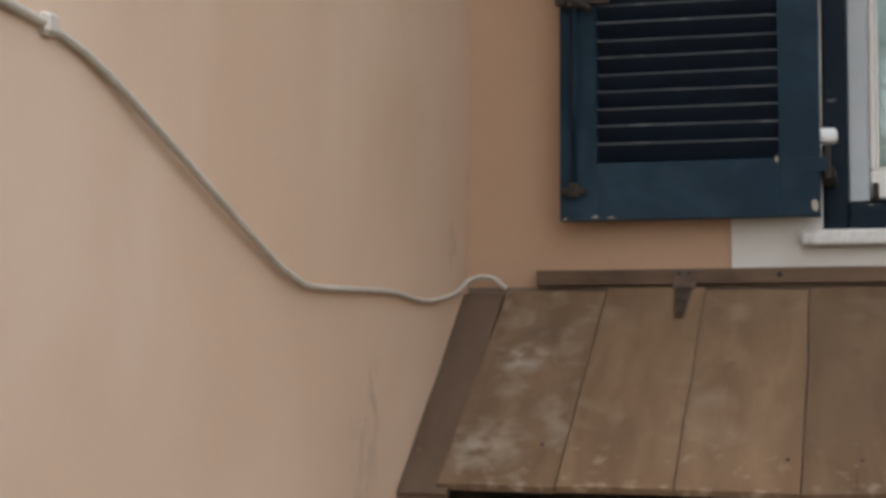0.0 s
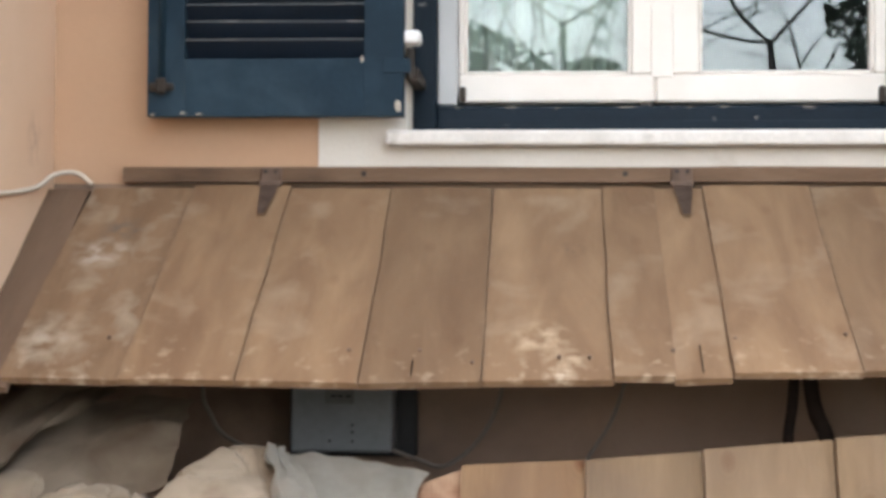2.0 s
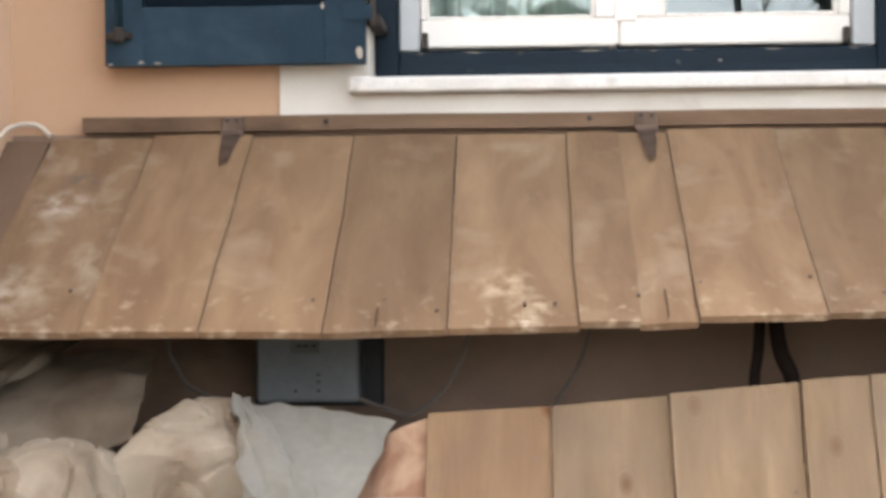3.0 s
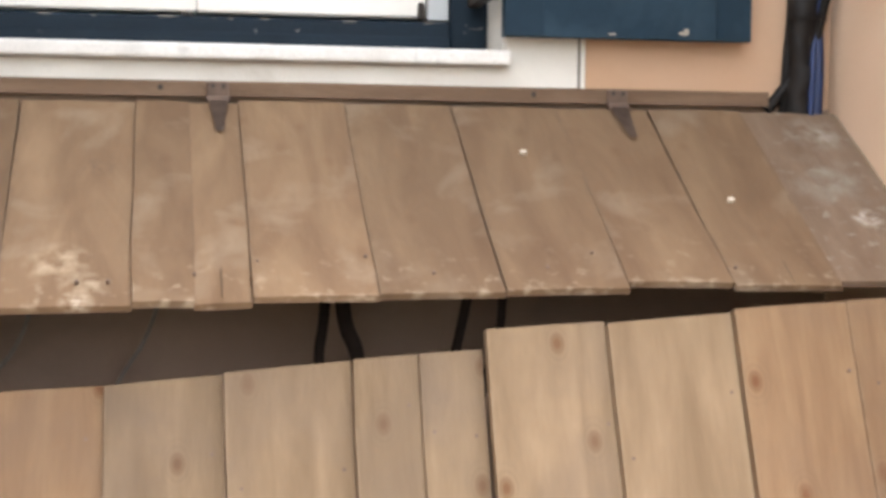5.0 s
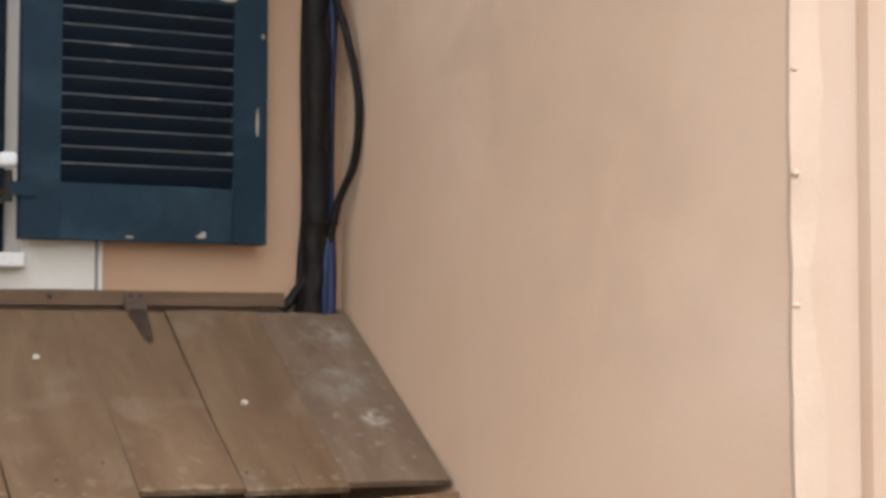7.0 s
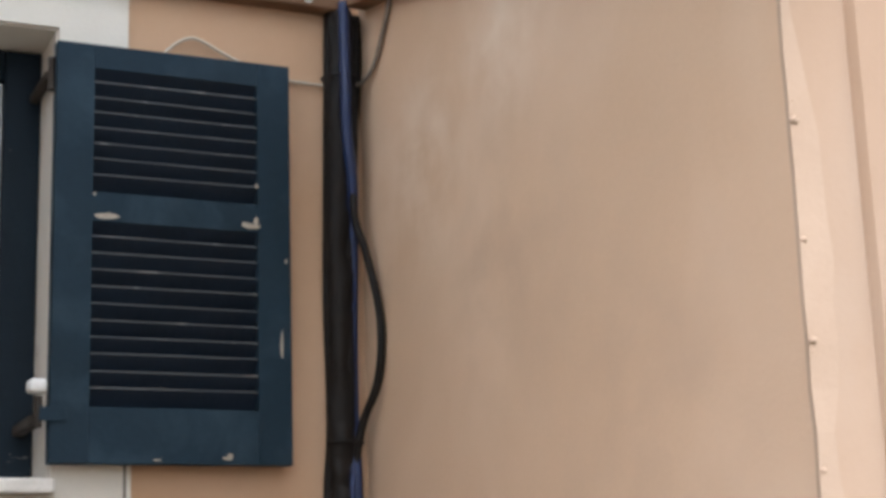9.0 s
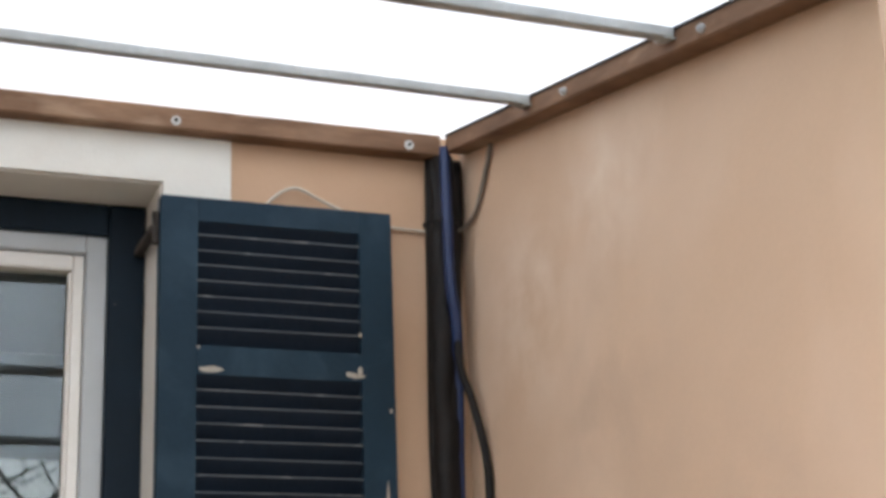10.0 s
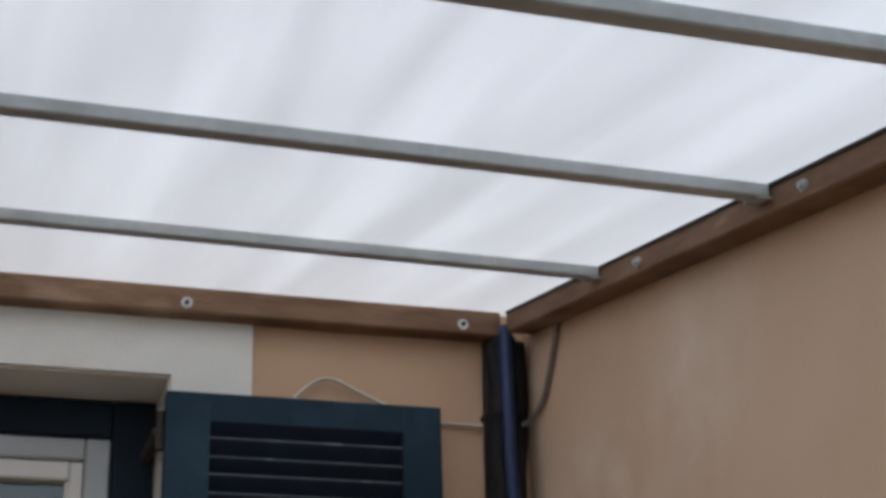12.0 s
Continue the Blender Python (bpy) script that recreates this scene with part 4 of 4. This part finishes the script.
crumple("sheet_corner", ((0.488, -0.478, 1.102), (0.514, -0.478, 1.093), (0.635, -0.645, 0.975), (0.530, -0.65, 0.965)), 24, 24, 0.004, 15, SHEET,
        "folded back corner of the plastic sheet", 1.0, 0.010)
tagged(part("metal_plate", box((0.690, -0.570, 0.928), (0.782, -0.548, 0.957), 0.002), GREY_CABLE), "small dull metal plate on the reddish plank", "plate")

# ---- cables in the corner ----
for k, (pts, r) in enumerate((
        (((2.250, -0.018, 2.60), (2.250, -0.018, 2.4), (2.242, -0.018, 2.1), (2.240, -0.018, 1.8), (2.236, -0.018, 1.62), (2.232, -0.018, 1.50)), 0.017),
        (((2.262, -0.020, 2.62), (2.232, -0.020, 2.45), (2.226, -0.022, 2.2), (2.226, -0.022, 1.9), (2.232, -0.022, 1.68), (2.222, -0.022, 1.60), (2.196, -0.020, 1.558), (2.172, -0.018, 1.53)), 0.011),
        (((2.232, -0.020, 2.60), (2.240, -0.030, 2.45), (2.240, -0.030, 2.2), (2.238, -0.032, 1.9), (2.240, -0.03, 1.7), (2.228, -0.03, 1.60), (2.226, -0.03, 1.50)), 0.012),
        (((2.285, -0.020, 2.60), (2.283, -0.022, 2.45), (2.262, -0.028, 2.25), (2.252, -0.03, 2.0), (2.254, -0.03, 1.8), (2.246, -0.03, 1.62), (2.240, -0.03, 1.50)), 0.013),
        (((2.228, -0.014, 2.60), (2.222, -0.014, 2.3), (2.216, -0.014, 2.0), (2.220, -0.014, 1.75), (2.212, -0.014, 1.62), (2.206, -0.016, 1.50)), 0.008),
        (((2.280, -0.015, 2.60), (2.272, -0.040, 2.35), (2.262, -0.055, 2.17), (2.278, -0.075, 2.08), (2.290, -0.10, 1.98), (2.293, -0.11, 1.90), (2.288, -0.095, 1.81), (2.272, -0.05, 1.73), (2.260, -0.03, 1.62),
          (2.252, -0.03, 1.50)), 0.0085))):
    cable("corner_cable", pts, r, BLACK_RUBBER, "black cable running down the wall corner", "corner cables", 10)
bm = tube(((2.254, -0.020, 2.615), (2.250, -0.022, 2.4), (2.243, -0.022, 2.1), (2.240, -0.022, 1.8), (2.238, -0.022, 1.62), (2.234, -0.022, 1.50)), 0.0255, 20, 16, flat=1.1)
for v in bm.verts:
    v.co += Vector((0.009 * noise.noise(v.co * 16) + 0.004 * noise.noise(v.co * 60), 0.006 * noise.noise(v.co * 31), 0))
    v.co.y = min(v.co.y, -0.0005)
tagged(part("cable_sleeve", bm, BLACK_RUBBER, smooth=True), "ragged black sleeve round the corner cabling", "cable sleeve", "corner cables")
cable("blue_cable", ((2.252, -0.045, 2.62), (2.247, -0.060, 2.45), (2.249, -0.060, 2.32), (2.260, -0.055, 2.24), (2.268, -0.034, 2.12), (2.266, -0.024, 1.95), (2.264, -0.026, 1.75), (2.266, -0.035, 1.62), (2.264, -0.035, 1.50)), 0.0115,
      BLUE_CABLE, "blue cable twisted among black corner cables", "corner cables", 10)
cable("blue_cable", ((2.268, -0.018, 2.60), (2.276, -0.02, 2.3), (2.272, -0.02, 2.0), (2.270, -0.02, 1.75), (2.252, -0.045, 1.62), (2.249, -0.045, 1.50)), 0.006, BLUE_CABLE,
      "thin blue cable among black corner cables", "corner cables", 10)
for z in (2.455, 1.70):
    tagged(part("cable_tie", tube([(2.245 + 0.036 * math.cos(a), -0.030 + 0.034 * math.sin(a), z) for a in np.linspace(0, 2 * math.pi, 17)], 0.0022, 3, 6), BLACK_RUBBER, smooth=True),
           "dark tie round the corner cables", "cable tie")
cable("thin_wire", ((1.855, -0.010, 2.43), (1.876, -0.012, 2.468), (1.908, -0.014, 2.500), (1.943, -0.014, 2.512), (1.988, -0.012, 2.494), (2.038, -0.010, 2.473), (2.085, -0.008, 2.456), (2.14, -0.007, 2.448), (2.222, -0.008, 2.445)),
      0.0034, CREAM_CABLE, "thin cream wire looping above the shutter")
cable("thin_wire", ((2.297, -0.185, 2.585), (2.297, -0.172, 2.560), (2.297, -0.140, 2.515), (2.297, -0.095, 2.468), (2.290, -0.045, 2.448), (2.272, -0.030, 2.442)), 0.0050, GREY_CABLE,
      "short brownish cable dropping from the side beam")
run = ((-2.25, 1.668), (-2.0, 1.660), (-1.84, 1.656), (-1.758, 1.652), (-1.667, 1.638), (-1.511, 1.596), (-1.361, 1.553), (-1.183, 1.503), (-1.10, 1.487), (-1.03, 1.480), (-0.85, 1.486),
       (-0.614, 1.494), (-0.42, 1.490), (-0.28, 1.499), (-0.13, 1.519))
cable("surface_cable", [(0.007 - SPLAY * y, y, z) for y, z in run] + [(0.016, -0.07, 1.541), (0.030, -0.03, 1.552), (0.055, -0.02, 1.549), (0.080, -0.03, 1.530)],
      0.0047, CREAM_CABLE, "cream cable sagging along the side wall", steps=10)
bm = box((0.078, -1.784, 1.644), (0.0945, -1.764, 1.664), 0.004)
tagged(part("cable_clip", bm, CREAM_CABLE), "cream plastic clip holding the cable", "cable clip")

# ---- roof ----
SL = 0.201


def roof_z(y):
    return 2.659 + SL * y


bt = thing("wall_batten", "brown wooden batten under the roof sheet", "batten", (0, 0, 2.618))
part("rail", box((0.002, -0.045, -0.0155), (2.246, 0.0, 0.030), 0.003), WOOD_BATTEN, bt)
for x in (0.23, 0.716, 1.202, 1.688, 2.174):
    sc = part("screw", cyl((x, -0.044, 0.0), (x, -0.0485, 0.0), 0.0095, 14), STEEL, bt, "bright screw with washer")
    part("screw_head", cyl((x, -0.0485, 0.0), (x, -0.053, 0.0), 0.0042, 6), DARK_IRON, sc, "dark hexagon head")
tilt = math.atan(SL)
bt = thing("side_beam", "brown wooden beam on the side wall carrying the roof bars", "beam", (2.277, 0, 2.638))
ob = part("rail", box((-0.022, -1.49, -0.019), (0.026, -0.046, 0.020), 0.003), WOOD_BATTEN, bt)
ob.matrix_basis = pose(0, 0, 0, math.degrees(tilt))
# thin strip added to draw the dark line between beam and sheet
part("seal", box((-0.0245, -1.49, 0.0145), (-0.0222, -0.05, 0.0195)), BLACK_RUBBER, bt, "thin dark line between beam and sheet").matrix_basis = pose(0, 0, 0, math.degrees(tilt))
for y in (-0.618, -1.084, -1.37):
    sc = part("screw", cyl((-0.022, y, SL * y - 0.003), (-0.0265, y, SL * y - 0.003), 0.0075, 14), GALV, bt, "dull screw with washer")
    part("screw_head", cyl((-0.0265, y, SL * y - 0.003), (-0.031, y, SL * y - 0.003), 0.0045, 8), GALV, sc)
for y, skew in ((-0.470, 1.6), (-0.998, 1.4), (-1.488, 0.8)):
    rb = part("roof_bar", box((0.07, -0.012, -0.017), (2.252, 0.021, 0.0), 0.002), GALV)
    rb.matrix_world = Matrix.Translation((2.25, y, roof_z(y) - 0.002)) @ pose(0, 0, 0, math.degrees(tilt)) @ pose(0, 0, 0, 0, 0, skew) @ Matrix.Translation((-2.25, 0, 0))
    tagged(rb, "grey galvanised steel bar under the roof sheet", "roof bar", "roof bars")
    part("shoe", box((2.236, -0.015, -0.020), (2.2545, 0.024, -0.0172), 0.001), GALV, rb, "small steel shoe")
bm = box((0.07, -1.69, 0.0), (2.300, 0.0, 0.006))
rs = part("roof_sheet", bm, ROOF)
rs.matrix_world = Matrix.Translation((0, 0, roof_z(0) - 0.0005)) @ pose(0, 0, 0, math.degrees(tilt))
tagged(rs, "milky translucent plastic roof sheet with dirt streaks", "roof sheet", kind="structure")

# ---- damage and a pipe stub in the side wall ----
bm = bmesh.new()
n = 22
rings = []
for ring_r, x in ((1.0, RIGHT + 0.003), (0.85, RIGHT - 0.004), (0.55, RIGHT - 0.006), (0.25, RIGHT - 0.003)):
    rings.append([bm.verts.new((x, -0.912 + (0.062 + 0.018 * noise.noise((k, 1.0, 2.0))) * ring_r * math.cos(2 * math.pi * k / n) * random.uniform(0.85, 1.1),
                                1.066 + 0.044 * ring_r * math.sin(2 * math.pi * k / n) * random.uniform(0.8, 1.15))) for k in range(n)])
for a, b in zip(rings, rings[1:]):
    for k in range(n):
        bm.faces.new((a[k], a[(k + 1) % n], b[(k + 1) % n], b[k]))
bm.faces.new(rings[-1])
bmesh.ops.recalc_face_normals(bm, faces=bm.faces)
tagged(part("plaster_patch", bm, MORTAR), "broken white plaster round a hole in the wall", "plaster patch")
cable("pipe_stub", ((2.33, -0.95, 1.058), (2.285, -0.95, 1.062), (2.268, -0.937, 1.050), (2.264, -0.923, 1.013), (2.264, -0.917, 0.95), (2.264, -0.915, 0.86)), 0.014, DULL_PIPE,
      "grey bent pipe coming out of the wall", cat="pipe")

# ---- garden behind, seen mirrored in the panes ----


def bare_tree(x, y, height, seed, label, girth):
    rnd = random.Random(seed)
    root = thing("bare_tree", label, "tree", (x, y, 0))
    wood = bmesh.new()
    tips = []

    def grow(bm, a, d, length, r, depth):
        pts = [a]
        p, dd = a.copy(), d.copy()
        for _ in range(5):
            j = 0.33 if depth else 0.07
            dd = (dd + Vector((rnd.uniform(-j, j), rnd.uniform(-j, j), rnd.uniform(-0.12, 0.24)))).normalized()
            p = p + dd * length / 5
            pts.append(p.copy())
        tube(pts, r, 2, 6 if depth < 2 else 4, bm, 0.55)
        if depth < 4:
            for k in range(3 if depth else 9):
                at = pts[rnd.choice((2, 3, 4, 5))] if k else pts[5]
                side = Vector((rnd.uniform(-1, 1), rnd.uniform(-1, 1), rnd.uniform(-0.15, 0.8) if depth else rnd.uniform(0.0, 0.45))).normalized()
                grow(bm if depth else wood, at, (dd * (0.5 if depth else 0.15) + side).normalized(), length * rnd.uniform(0.55, 0.78), r * (0.62 if depth else 0.34), depth + 1)

    trunk = bmesh.new()
    grow(trunk, Vector((0, 0, 0)), Vector((0.05, 0, 1)), height * 0.42, girth, 0)
    part("trunk", trunk, BARK, root, "dark trunk", True)
    part("limbs", wood, BARK, root, "bare forking branches", True)


def evergreen(x, y, z0, w, h, seed, label, trunked=True):
    rnd = random.Random(seed)
    root = thing("evergreen_tree" if trunked else "hedge_shrub", label, "tree" if trunked else "shrub", (x, y, 0))
    part("trunk", cyl((0, 0, 0), (0, 0, z0 + h * 0.5), 0.09, 8, r2=0.04), BARK, root)
    verts, faces = [], []
    for _ in range(5200):
        a, u = rnd.uniform(0, 2 * math.pi), rnd.random()
        env = math.sqrt(max(0.02, 1 - (2 * u - 1) ** 2)) * (0.65 + 0.5 * noise.noise((math.cos(a) * 1.5, math.sin(a) * 1.5, u * 4 + seed)))
        rr = w * env * rnd.uniform(0.35, 1.0) ** 0.5
        p = Vector((rr * math.cos(a), rr * math.sin(a), z0 + h * u))
        s = rnd.uniform(0.03, 0.075)
        e1 = Vector((rnd.uniform(-1, 1), rnd.uniform(-1, 1), rnd.uniform(-1, 1))).normalized() * s
        e2 = Vector((rnd.uniform(-1, 1), rnd.uniform(-1, 1), rnd.uniform(-1, 1))).normalized() * s * 0.5
        i = len(verts)
        verts += [p - e1, p + e2, p + e1, p - e2]
        faces.append((i, i + 1, i + 2, i + 3))
    me = bpy.data.meshes.new("crown")
    me.from_pydata(verts, [], faces)
    me.materials.append(LEAF)
    ob = new("crown", me)
    ob.parent = root


bare_tree(2.9, -10.5, 8.5, 4, "bare deciduous tree with forking branches", 0.055)
bare_tree(1.0, -11.0, 9.0, 11, "smaller bare tree with thin branches", 0.050)
evergreen(3.95, -11.0, 3.2, 1.25, 3.2, 3, "dark evergreen tree crown")
for x, y, w, h, sd in ((0.15, -12, 1.5, 3.7, 5), (1.35, -12.6, 1.4, 3.5, 10), (2.6, -13, 1.3, 2.3, 6), (4.4, -13, 1.5, 2.2, 8), (-1.5, -12, 1.5, 2.6, 9)):
    evergreen(x, y, 0.2, w, h, sd, "dense green evergreen garden shrub", False)
